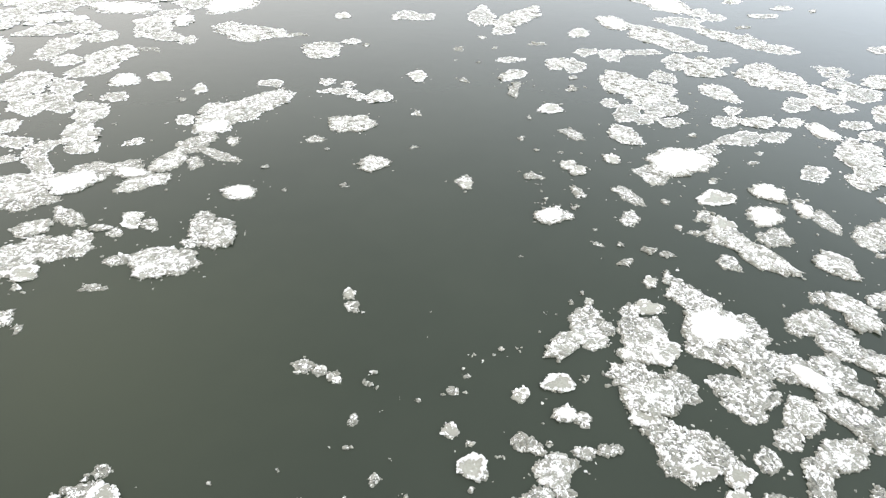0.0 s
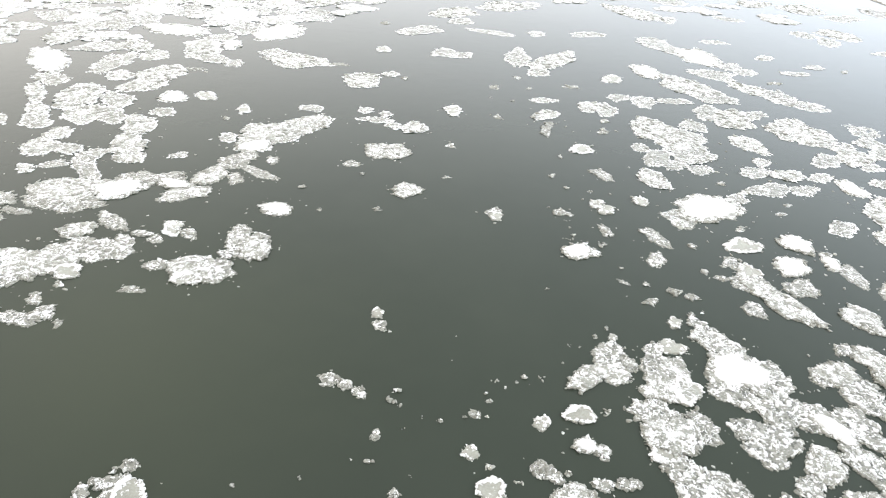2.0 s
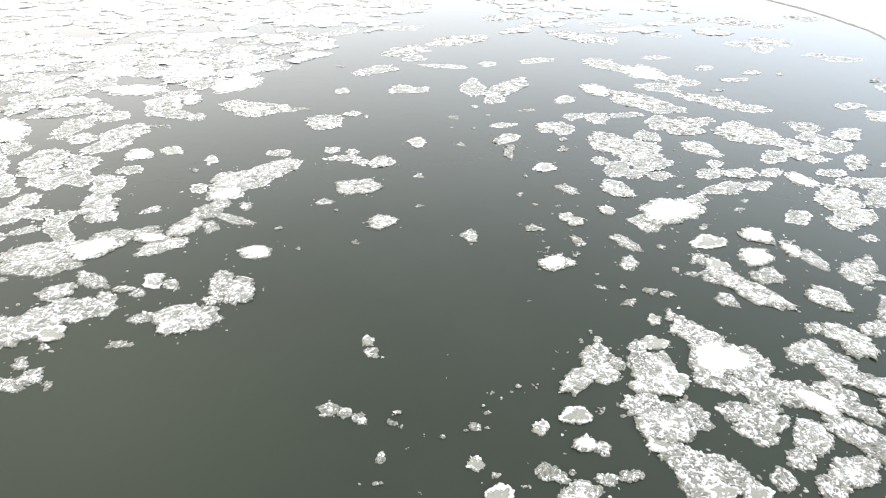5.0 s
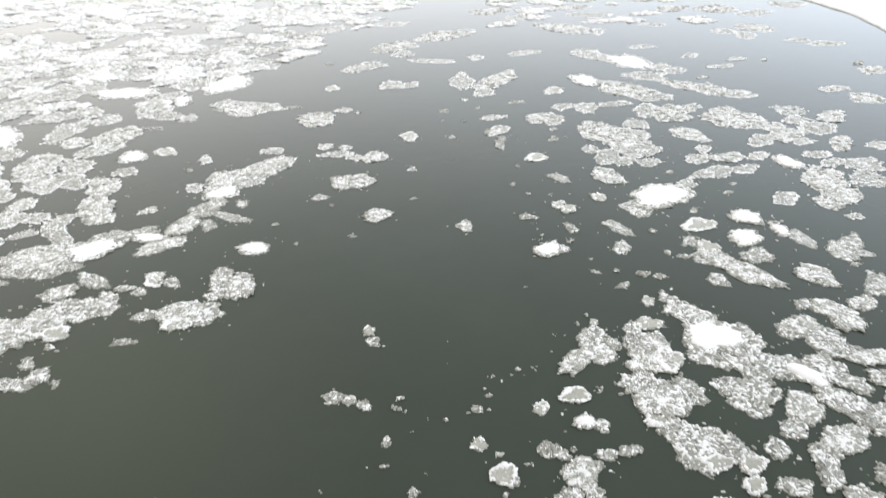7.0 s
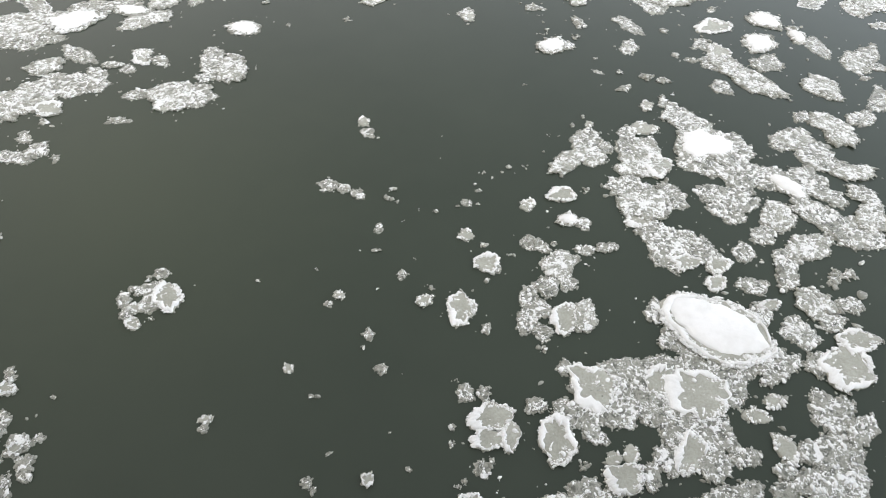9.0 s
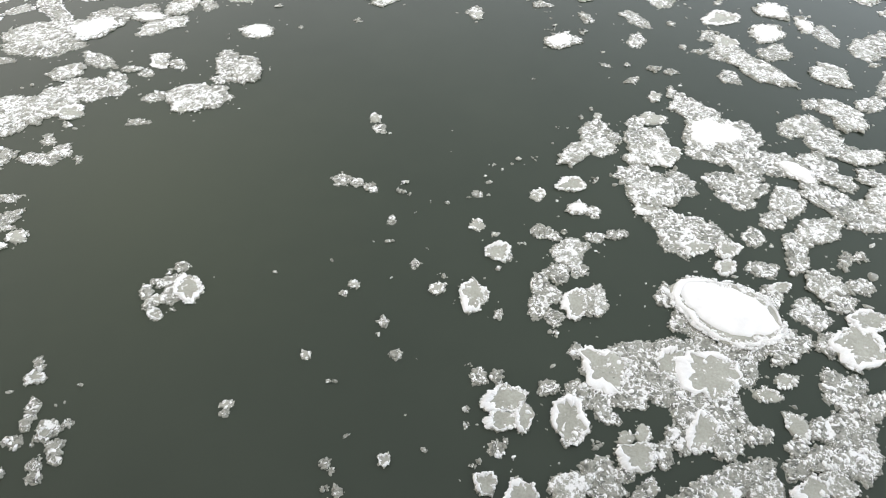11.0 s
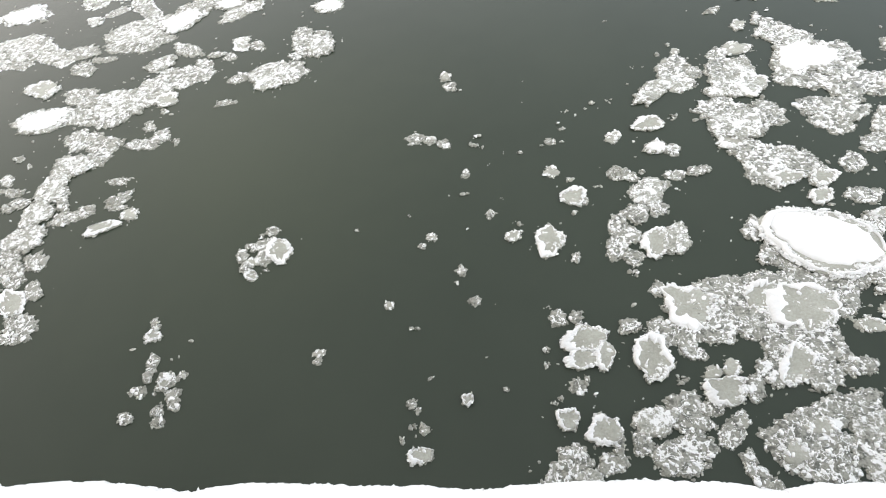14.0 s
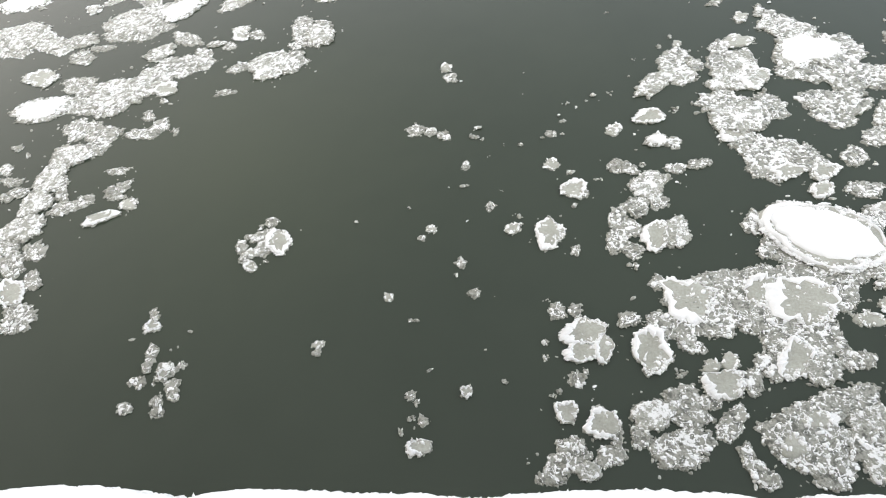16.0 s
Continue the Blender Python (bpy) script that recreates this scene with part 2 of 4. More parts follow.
FLOES = []
NAMES = {
    "s": ("slush_floe", "grey floating floe of frozen slush with scattered white snow lumps", "ice floe"),
    "w": ("snowy_floe", "white snow-crusted ice floe with crumbly edges on dark water", "ice floe"),
    "W": ("snow_topped_floe", "ice floe under smooth white snow with crumbly grey edges", "ice floe"),
    "r": ("ice_pan", "small round ice pan with grey middle and white lumpy rim", "ice pan"),
    "g": ("glassy_floe", "small thin floe of wet grey ice drifting in open water", "ice floe"),
    "R": ("rimmed_ice_pan", "ice pan with smooth grey middle and raised white snow rim", "ice pan"),
    "P": ("pancake_ice", "large pancake of ice heaped with smooth white snow", "pancake ice"),
    "c": ("brash_clump", "small clump of broken grey ice drifting on water", "broken ice"),
}
GROUPS = {"s": "slush floes on the river", "w": "snowy floes on the river", "r": "small ice pans", "W": "snow-topped floes on the river", "R": "rimmed ice pans", "g": "thin grey floes in the open channel", "P": "", "c": "broken ice clumps on the river"}


def floe(x, y, a, b, turn, kind):
    """One floating piece of ice: centre, half length, half width in metres, its turn in degrees, and its kind."""
    rng = np.random.default_rng(1000 + len(FLOES))
    FLOES.append((x, y, a, b))
    name, label, category = NAMES[kind]
    thing = tagged(new(name), label, category, GROUPS[kind])
    thing.empty_display_size = 0.2
    thing.matrix_basis = pose(x, y, 0, 0, 0, turn) @ Matrix.Translation((0, 0, rng.uniform(-0.012, 0.012)))
    far = math.hypot(x, y)
    fine = far < 13
    unit = 0.0155 + 0.0008 * far
    line = Outline(rng, a, b, {"s": 1.35, "g": 1.7, "w": 1.0, "W": 0.9, "r": 1.1, "R": 0.95, "P": 0.45, "c": 1.9}[kind], {"s": 0.99, "c": 0.8, "P": 0.97}.get(kind, 0.94))
    area = math.pi * a * b
    small = min(a, b)
    height = min({"s": 0.035, "g": 0.025, "w": 0.05, "W": 0.045, "r": 0.04, "R": 0.045, "P": 0.06, "c": 0.02}[kind], small * 0.3 + 0.015)
    height *= 1.0 if far < 16 else 0.6 if far < 25 else 0.35
    if kind != "c" or max(a, b) > 0.16:
        v, f = slab_arrays(rng, line, height, 0.05 + 0.004 * far)
        mesh_object("slab", v, f, {"s": ICE_SLUSH, "c": ICE_SLUSH, "g": ICE_SLUSH, "w": ICE_SNOWY, "W": ICE_SNOWY}.get(kind, ICE_BARE), thing)

    def scatter(cover, lo, hi, wave, cut, mat, part_name, grow=1.0, flat=0.0, lift=0.35, spread=0.62, vein=0.0, under=None):
        flat = flat or (0.5 if far < 12 else 0.34 if far < 20 else 0.24)
        s0 = min(unit * grow, small * (0.3 if kind == "c" else 0.45))
        n = int(cover * area * (hi * hi - lo * lo) / (math.pi * s0 * s0)) + (2 if cover > 0.2 else 0)
        n = min(n, 3000)
        if n < 1:
            return
        th = rng.uniform(0, 2 * np.pi, n)
        q = np.sqrt(rng.uniform(lo * lo, hi * hi, n))
        px, py = line.at(th, q)
        heap = patch_noise(rng, px, py, wave)
        keep = np.abs(heap) < vein if vein else heap > cut
        if keep.sum() < 1:
            keep[:1] = True
        px, py = px[keep], py[keep]
        size = s0 * np.exp(rng.normal(-0.2, spread, len(px))).clip(0.35, 2.4)
        pos = np.stack([px, py, np.full(len(px), height * 0.75) + size * flat * lift * rng.uniform(0.2, 1.0, len(px))], 1)
        vv, ff = lump_arrays(rng, pos, size, flat, fine)
        tagged(mesh_object(part_name, vv, ff, mat, under or thing, smooth=False), kind="stuff")

    # broken edge pieces all round
    s1 = min(unit * 1.15, small * 0.5)
    n = int(2 * math.pi * math.sqrt(0.5 * (a * a + b * b)) / s1 * {"s": 1.9, "g": 1.3, "w": 1.6, "W": 1.2, "r": 0.8, "R": 0.6, "P": 0.9, "c": 0.0}[kind])
    if n > 0:
        n = min(n, 900)
        th = rng.uniform(0, 2 * np.pi, n)
        q = 0.97 + rng.normal(0, 0.04, n) + np.abs(rng.normal(0, 0.3, n)) * s1 / max(small, 0.05)
        px, py = line.at(th, q)
        size = s1 * np.exp(rng.normal(-0.15, 0.45, n)).clip(0.3, 1.9)
        vv, ff = lump_arrays(rng, np.stack([px, py, np.full(n, height * 0.2)], 1), size, 0.5 if far < 12 else 0.36 if far < 20 else 0.24, fine)
        tagged(mesh_object("brash_edge", vv, ff, BRASH if far < 21 else LUMP, thing, smooth=False), kind="stuff")

    def ridge(lo, hi, z, gap):
        """A raised uneven band of snow along the rim, thinning out in places."""
        n = 110
        th = np.linspace(0, 2 * np.pi, n, endpoint=False)
        lee = math.radians(165 - turn) + rng.normal(0, 0.7)
        wob = np.cos(th - lee) * 0.8 + np.sin(th * 2 + rng.uniform(0, 6)) * 0.4 + np.sin(th * 4 + rng.uniform(0, 6)) * 0.3 + np.sin(th * 9 + rng.uniform(0, 6)) * 0.2 + np.sin(th * 17 + rng.uniform(0, 6)) * 0.1
        thick = np.clip(0.55 + gap * wob, 0.06, 1.9)
        half = 0.5 * (hi - lo)
        vs = []
        for k, zz in ((-1.0, -0.3), (-0.75, 0.6), (-0.2, 1.0), (0.35, 0.9), (0.8, 0.5), (1.0, -0.4)):
            px, py = line.at(th, hi - half * thick * (1 - k) + rng.uniform(-0.011, 0.011, n))
            vs.append(np.stack([px, py, height + z * (zz * np.minimum(1, thick * 1.2) - 0.02) + rng.uniform(-0.2, 0.2, n) * z * (zz > 0)], 1))
        f = np.array([[r * n + i, r * n + (i + 1) % n, (r + 1) * n + (i + 1) % n, (r + 1) * n + i] for r in range(5) for i in range(n)])
        return tagged(mesh_object("snow_rim", np.concatenate(vs), f, SNOW, thing), "raised uneven white snow rim")

    def mound(reach, rise, n, rough=1.0, shift=(0.0, 0.0)):
        """A smooth low heap of snow with an uneven foot."""
        th = np.linspace(0, 2 * np.pi, n, endpoint=False)
        wav = 1 + 0.06 * np.sin(th * 2 + rng.uniform(0, 6)) + 0.025 * np.sin(th * 3 + rng.uniform(0, 6)) + rough * (0.02 * np.sin(th * 9 + rng.uniform(0, 6)) + 0.02 * np.sin(th * 15 + rng.uniform(0, 6)))
        vs = []
        for q, z in ((1.0, -0.15), (0.97, 0.2), (0.88, 0.5), (0.68, 0.8), (0.42, 0.95), (0.16, 1.0)):
            px, py = line.at(th, reach * (1 + (wav - 1) * q) * q + rng.uniform(-0.004, 0.004, n))
            vs.append(np.stack([px + shift[0] * a, py + shift[1] * b, height + rise * z + rng.uniform(-0.02, 0.02, n) * rise], 1))
        f = [[r * n + i, r * n + (i + 1) % n, (r + 1) * n + (i + 1) % n, (r + 1) * n + i] for r in range(5) for i in range(n)]
        f.append([5 * n + i for i in range(n)])
        tagged(mesh_object("snow_mound", np.concatenate(vs), f, SNOW, thing), "smooth white sheet of snow")

    if kind == "s":
        scatter(0.34, 0, 1.0, 0.7, -0.6, BRASH, "brash", 1.1, flat=0.18, spread=0.5)
        if far < 17:
            scatter(1.3, 0, 0.99, 0.5, 0, LUMP, "snow_crust", 0.7, flat=0.26, spread=0.65, vein=0.36)
            scatter(0.28, 0, 0.98, 0.8, -0.7, LUMP, "snow_clot", 1.1, flat=0.24, spread=0.7, lift=0.8)
        else:
            scatter(0.65, 0, 0.98, 0.8, 0, LUMP, "snow_crust", 0.9, vein=0.3)
    elif kind == "g":
        scatter(0.7, 0, 0.97, 0.5, -0.9, BRASH, "brash", 1.2)
        scatter(0.5, 0, 0.95, 0.4, 0, LUMP, "snow_crust", 0.75, vein=0.45)
    elif kind == "w":
        scatter(0.55, 0.35, 1.02, 0.6, -0.5, BRASH, "brash", 1.3, flat=0.24)
        scatter(0.8 if far < 17 else 0.55, 0, 0.97, 0.5, -0.25 if far < 17 else 0.0, LUMP, "snow_crust", 0.85, flat=0.32 if far < 20 else 0.24, spread=0.65)
    elif kind == "r":
        scatter(1.5, 0.6, 1.0, 0.4, -0.4, LUMP, "rim_crust", 0.8, lift=0.8)
        scatter(0.3, 0, 0.62, 0.4, 0.2, LUMP, "snow_crust", 0.8)
    elif kind == "R":
        rim = ridge(0.64, 0.98, 0.035, 0.95)
        scatter(1.6, 0.76, 1.04, 0.45, -0.2, LUMP, "rim_crust", 0.75, flat=0.4, lift=0.9, under=rim)
        scatter(0.35, 0, 0.85, 0.5, 0, LUMP, "snow_crust", 0.6, vein=0.15)
        scatter(0.8, 0.5, 0.97, 0.35, 0.1, LUMP, "snow_clot", 1.0, flat=0.36, spread=0.6)
    elif kind == "P":
        rim = ridge(0.8, 0.97, 0.05, 0.35)
        scatter(2.6, 0.8, 1.05, 0.9, -0.9, LUMP, "rim_crust", 0.85, flat=0.45, lift=1.0, under=rim)
        mound(0.8, 0.09, 120, 0.3, (-0.01, 0.05))
    elif kind == "W":
        scatter(0.5, 0.7, 1.0, 0.8, -0.6, BRASH, "brash", 1.2)
        scatter(0.9, 0.55, 0.98, 0.7, -0.4, LUMP, "snow_crust", 1.2)
        mound(0.78, 0.07, 48)
    else:
        scatter(1.1, 0, 1.0, 0.6, -0.8, BRASH, "brash", 1.2, lift=0.0)
        scatter(0.2, 0, 0.85, 0.4, 0.3, LUMP, "snow_crust", 0.9, lift=0.6)
    return thing


# ---- river, bank and bridge parapet ----
def river():
    v = [(-1500, -300, 0), (1500, -300, 0), (1500, 2500, 0), (-1500, 2500, 0)]
    tagged(mesh_object("water", v, [[0, 1, 2, 3]], WATER, smooth=False), "calm dark green-grey river water between drifting ice", "river", kind="structure")


def bank():
    ys = np.concatenate([np.linspace(-300, 30, 30), np.linspace(32, 130, 90), np.linspace(140, 900, 40)])
    wob = np.array([noise.noise((0.3, y * 0.06, 0.0)) * 1.6 + noise.noise((4.0, y * 0.35, 0.0)) * 0.35 for y in ys])
    edge = 34.6 + wob * 0.5 - 0.0132 * np.clip(ys - 52, -14, 10) ** 2 + 0.3 * np.clip(ys - 96, 0, 900)
    prof = [(0.0, 0.02), (0.1, 0.12), (0.4, 0.2), (1.5, 0.34), (4, 0.7), (10, 1.7), (25, 3.0), (60, 4.5), (160, 6.0), (700, 12.0)]
    v, f = [], []
    for y, e in zip(ys, edge):
        for d, z in prof:
            v.append((e + d, y, z + (noise.noise((d * 0.4, y * 0.2, 1.0)) * 0.12 * min(d, 3) / 3)))
    k = len(prof)
    for i in range(len(ys) - 1):
        for j in range(k - 1):
            f.append([i * k + j, i * k + j + 1, (i + 1) * k + j + 1, (i + 1) * k + j])
    tagged(mesh_object("bank", v, f, SNOW), "low river bank under smooth deep snow", "river bank", kind="structure")
    v, f = [], []
    for y, e in zip(ys, edge):
        v += [(e - 0.12, y, -0.2), (e - 0.05, y, 0.03), (e + 0.06, y, 0.07)]
    for i in range(len(ys) - 1):
        for j in range(2):
            f.append([i * 3 + j, i * 3 + j + 1, (i + 1) * 3 + j + 1, (i + 1) * 3 + j])
    tagged(mesh_object("bank_edge", v, f, ICE_SNOWY), "frozen snowy edge of the bank at the waterline", "river bank", kind="structure")


def parapet():
    thing = tagged(new("bridge_parapet"), "concrete bridge parapet capped with fresh white snow", "parapet")
    thing.matrix_basis = pose(-0.85, RAIL_Y, RAIL_Z, 0, 0, RAIL_TURN)
    xs = np.concatenate([np.linspace(-9, -1.3, 60), np.arange(-1.29, 1.59, 0.003), np.linspace(1.6, 9, 60)])
    rim = np.array([0.003 * noise.noise((x * 4.2, 0, 0)) + 0.005 * noise.noise((x * 19, 3, 0)) + 0.003 * noise.noise((x * 75, 5, 0)) + 0.0024 * noise.noise((x * 210, 7, 0)) for x in xs])
    # swells and sags of the drifted snow along the edge: place, depth, half width
    for at_x, deep, wide in ((0.073, 0.007, 0.08), (0.264, -0.009, 0.06), (0.385, 0.005, 0.08), (0.727, -0.007, 0.06), (0.974, 0.006, 0.12), (1.139, -0.008, 0.04)):
        rim += deep * np.exp(-(((xs - at_x) / wide) ** 2))
    prof = [(0.012, -0.075), (0.002, -0.05), (0.0, -0.025), (-0.006, -0.008), (-0.02, 0.002), (-0.05, 0.006), (-0.1, 0.006), (-0.2, 0.002), (-0.27, -0.02), (-0.285, -0.075)]
    v, f = [], []
    for x, r in zip(xs, rim):
        for d, z in prof:
            v.append((x, d + (r if d > -0.1 else 0), z + 0.003 * noise.noise((x * 30, d * 30, 2))))
    k = len(prof)
    for i in range(len(xs) - 1):
        for j in range(k - 1):
            f.append([i * k + j, (i + 1) * k + j, (i + 1) * k + j + 1, i * k + j + 1])
    tagged(mesh_object("snow_cap", v, f, SNOW, thing), "thick soft snow with a ragged edge")
    rng = np.random.default_rng(21)
    pick = rng.integers(60, len(xs) - 60, 900)
    at = np.stack([xs[pick] + rng.uniform(-0.002, 0.002, 900), rim[pick] - 0.0012 - np.abs(rng.normal(0, 0.002, 900)), rng.uniform(-0.03, -0.02, 900)], 1)
    v, f = lump_arrays(rng, at, 0.0013 * np.exp(rng.normal(0, 0.4, 900)), 0.8, True)
    tagged(mesh_object("snow_grain", v, f, SNOW, thing, smooth=False), kind="stuff")
    bm = bmesh.new()
    bmesh.ops.create_cube(bm, size=1, matrix=Matrix.Translation((0, -0.14, -0.5)) @ Matrix.Diagonal((18, 0.24, 0.86, 1)))
    bmesh.ops.bevel(bm, geom=bm.edges[:], offset=0.015, segments=2, affect="EDGES")
    me = bpy.data.meshes.new("beam")
    bm.to_mesh(me)
    bm.free()
    me.materials.append(CONCRETE)
    new("beam", me).parent = thing


def bridge():
    def block(name, at, size, label):
        bm = bmesh.new()
        bmesh.ops.create_cube(bm, size=1, matrix=Matrix.Translation(at) @ Matrix.Diagonal((*size, 1)))
        bmesh.ops.bevel(bm, geom=bm.edges[:], offset=0.05, segments=2, affect="EDGES")
        me = bpy.data.meshes.new(name)
        bm.to_mesh(me)
        bm.free()
        me.materials.append(CONCRETE)
        ob = tagged(new(name, me), label, "bridge", kind="structure")
        ob.matrix_basis = pose(-0.85, RAIL_Y, 0, 0, 0, RAIL_TURN)

    block("bridge_deck", (0, -4.6, 7.7), (60, 9.0, 0.84), "plain concrete deck of the bridge")
    block("bridge_pier", (0, -4.6, 3.0), (2.2, 7.0, 8.6), "plain concrete bridge pier standing in the river")


RAIL_Y, RAIL_Z, RAIL_TURN = -1.695, 8.985, -2.35
river()
bank()
bridge()
parapet()

# ---- drifting ice, each floe by its place, half sizes, turn and kind ----
floe(32.03, 51.77, 1.53, 1.25, 6, "s")
floe(25.60, 51.01, 1.81, 1.62, 29, "w")
floe(22.19, 51.70, 1.67, 0.96, 29, "w")
floe(27.75, 48.90, 1.64, 0.85, 26, "s")
floe(13.80, 53.37, 2.01, 0.90, 13, "w")
floe(7.15, 53.05, 1.95, 1.12, 16, "w")
floe(14.88, 50.19, 1.74, 0.90, -18, "s")
floe(9.08, 50.17, 1.20, 0.80, 23, "s")
floe(25.05, 43.76, 1.41, 1.31, -68, "w")
floe(18.30, 45.94, 0.99, 0.59, -15, "s")
floe(-1.10, 49.03, 1.31, 0.81, 11, "s")
floe(-24.83, 41.75, 1.43, 0.96, -2, "w")
floe(22.39, 43.09, 0.90, 0.71, 0, "s")
floe(-5.49, 47.90, 1.29, 0.77, 55, "s")
floe(-26.73, 39.96, 1.24, 0.86, -12, "s")
floe(-21.26, 42.89, 1.29, 0.99, -5, "s")
floe(23.35, 41.67, 1.07, 0.68, 72, "s")
floe(-9.05, 46.71, 1.02, 0.93, 26, "s")
floe(26.08, 39.78, 0.69, 0.47, -1, "s")
floe(27.22, 38.60, 1.21, 0.56, 2, "s")
floe(11.64, 45.70, 2.52, 1.32, -48, "w")
floe(-17.76, 43.68, 1.34, 1.16, -16, "w")
floe(-6.96, 46.45, 1.41, 0.78, 47, "w")
floe(-11.53, 45.06, 1.16, 0.88, 12, "w")
floe(13.72, 44.31, 0.92, 0.45, 67, "s")
floe(4.33, 45.65, 0.81, 0.66, 42, "s")
floe(-13.32, 42.92, 1.17, 1.09, -52, "s")
floe(2.55, 44.59, 2.09, 1.36, 39, "w")
floe(-22.11, 38.08, 0.87, 0.65, -18, "s")
floe(-17.81, 39.96, 1.13, 0.94, -34, "w")
floe(-8.04, 42.87, 0.58, 0.56, 50, "w")
floe(-14.93, 40.88, 1.07, 0.91, -6, "s")
floe(-20.24, 38.44, 1.04, 0.80, -14, "s")
floe(-9.39, 41.99, 1.26, 1.10, -81, "w")
floe(26.27, 33.86, 0.58, 0.27, 48, "c")
floe(-22.53, 36.34, 0.99, 0.57, -52, "s")
floe(15.29, 39.50, 0.78, 0.39, 15, "s")
floe(-0.83, 41.86, 1.82, 1.16, 48, "w")
floe(26.14, 32.42, 1.02, 0.61, 33, "w")
floe(21.33, 35.34, 0.42, 0.20, 51, "c")
floe(-22.64, 34.24, 1.12, 0.72, -36, "s")
floe(19.84, 35.74, 0.55, 0.30, 24, "s")
floe(-16.20, 37.48, 1.36, 0.94, -60, "s")
floe(17.45, 36.88, 0.63, 0.38, 40, "s")
floe(11.22, 38.99, 0.78, 0.50, 22, "s")
floe(-12.54, 38.51, 0.96, 0.66, -69, "s")
floe(-9.25, 39.15, 0.97, 0.87, -75, "s")
floe(-10.86, 38.57, 0.70, 0.66, -39, "s")
floe(-0.28, 39.78, 0.75, 0.68, 42, "s")
floe(7.45, 39.00, 1.12, 0.49, 23, "s")
floe(-22.91, 32.09, 1.02, 0.64, -8, "w")
floe(11.58, 37.67, 1.52, 0.82, -51, "s")
floe(-17.84, 34.83, 1.08, 0.78, -37, "s")
floe(-19.21, 33.88, 1.63, 1.32, 67, "s")
floe(-8.36, 37.99, 0.59, 0.51, -74, "s")
floe(18.17, 34.26, 0.77, 0.31, 11, "s")
floe(-23.02, 30.91, 0.69, 0.47, -25, "w")
floe(4.28, 38.26, 0.55, 0.41, 69, "s")
floe(13.31, 36.11, 1.88, 1.32, -75, "W")
floe(-4.80, 38.02, 0.39, 0.34, -83, "c")
floe(-20.21, 32.09, 1.22, 0.79, -38, "s")
floe(1.60, 37.77, 1.40, 0.38, -14, "s")
floe(14.75, 34.61, 0.76, 0.45, 53, "s")
floe(-2.64, 37.01, 1.30, 0.79, 36, "s")
floe(15.25, 33.81, 0.74, 0.46, 28, "s")
floe(-20.17, 30.93, 1.33, 0.90, 89, "w")
floe(-15.49, 33.49, 1.87, 1.05, -3, "W")
floe(-12.14, 34.73, 1.18, 1.01, 45, "s")
floe(21.90, 29.38, 0.83, 0.38, 17, "s")
floe(16.25, 32.32, 0.43, 0.26, 27, "c")
floe(-10.21, 34.58, 1.87, 1.33, 78, "W")
floe(22.61, 27.74, 0.89, 0.85, -84, "w")
floe(13.24, 32.96, 1.19, 0.75, -8, "s")
floe(-12.91, 32.56, 0.92, 0.63, 65, "s")
floe(-17.68, 29.71, 1.11, 0.76, 19, "s")
floe(-16.25, 30.39, 1.11, 0.66, -54, "w")
floe(14.81, 30.84, 1.55, 0.77, -42, "w")
floe(15.65, 30.30, 0.80, 0.69, 79, "s")
floe(9.62, 32.60, 1.19, 0.73, -81, "W")
floe(-11.92, 31.66, 0.90, 0.47, -68, "W")
floe(4.80, 33.21, 2.13, 0.74, 50, "w")
floe(16.40, 29.27, 1.19, 0.56, -12, "s")
floe(2.89, 33.31, 1.47, 0.62, 84, "s")
floe(-18.97, 27.45, 1.97, 0.86, -49, "W")
floe(-4.23, 32.86, 0.51, 0.36, -83, "r")
floe(-0.94, 33.09, 0.77, 0.63, -57, "s")
floe(-0.04, 32.96, 0.52, 0.48, 59, "s")
floe(-12.95, 30.27, 1.22, 0.84, -71, "w")
floe(11.24, 30.79, 1.67, 1.15, -52, "w")
floe(-14.80, 29.17, 0.82, 0.70, -61, "w")
floe(-9.56, 30.89, 0.63, 0.55, 44, "s")
floe(-16.12, 27.73, 1.61, 0.67, 85, "s")
floe(17.91, 26.47, 0.74, 0.67, -18, "s")
floe(19.34, 25.43, 1.01, 0.51, 41, "w")
floe(12.17, 29.45, 1.02, 0.91, -26, "s")
floe(7.55, 30.95, 0.70, 0.49, 59, "r")
floe(-12.11, 29.41, 1.12, 0.50, -36, "s")
floe(3.87, 31.19, 0.68, 0.51, 68, "s")
floe(-8.19, 30.04, 1.81, 1.01, -13, "w")
floe(-10.87, 28.90, 0.54, 0.37, -88, "s")
floe(-17.51, 25.17, 0.88, 0.54, -20, "s")
floe(17.48, 25.12, 0.67, 0.46, 15, "s")
floe(-6.06, 29.92, 0.56, 0.26, 3, "c")
floe(13.36, 27.41, 0.67, 0.43, 38, "s")
floe(-12.16, 27.68, 0.52, 0.31, -5, "c")
floe(-15.05, 26.16, 0.70, 0.53, -56, "w")
floe(2.73, 30.03, 0.27, 0.20, 75, "c")
floe(10.02, 28.43, 0.85, 0.31, 7, "s")
floe(-13.47, 26.89, 1.25, 0.89, 70, "w")
floe(17.81, 24.10, 0.88, 0.70, 26, "s")
floe(5.31, 29.30, 0.52, 0.25, 8, "c")
floe(14.72, 25.81, 1.44, 1.27, 6, "w")
floe(11.36, 27.27, 0.97, 0.65, 73, "s")
floe(12.18, 26.69, 1.27, 0.85, 74, "w")
floe(7.43, 28.37, 0.56, 0.43, 39, "s")
floe(8.50, 28.05, 0.77, 0.51, 60, "s")
floe(-3.37, 29.11, 0.34, 0.33, -64, "s")
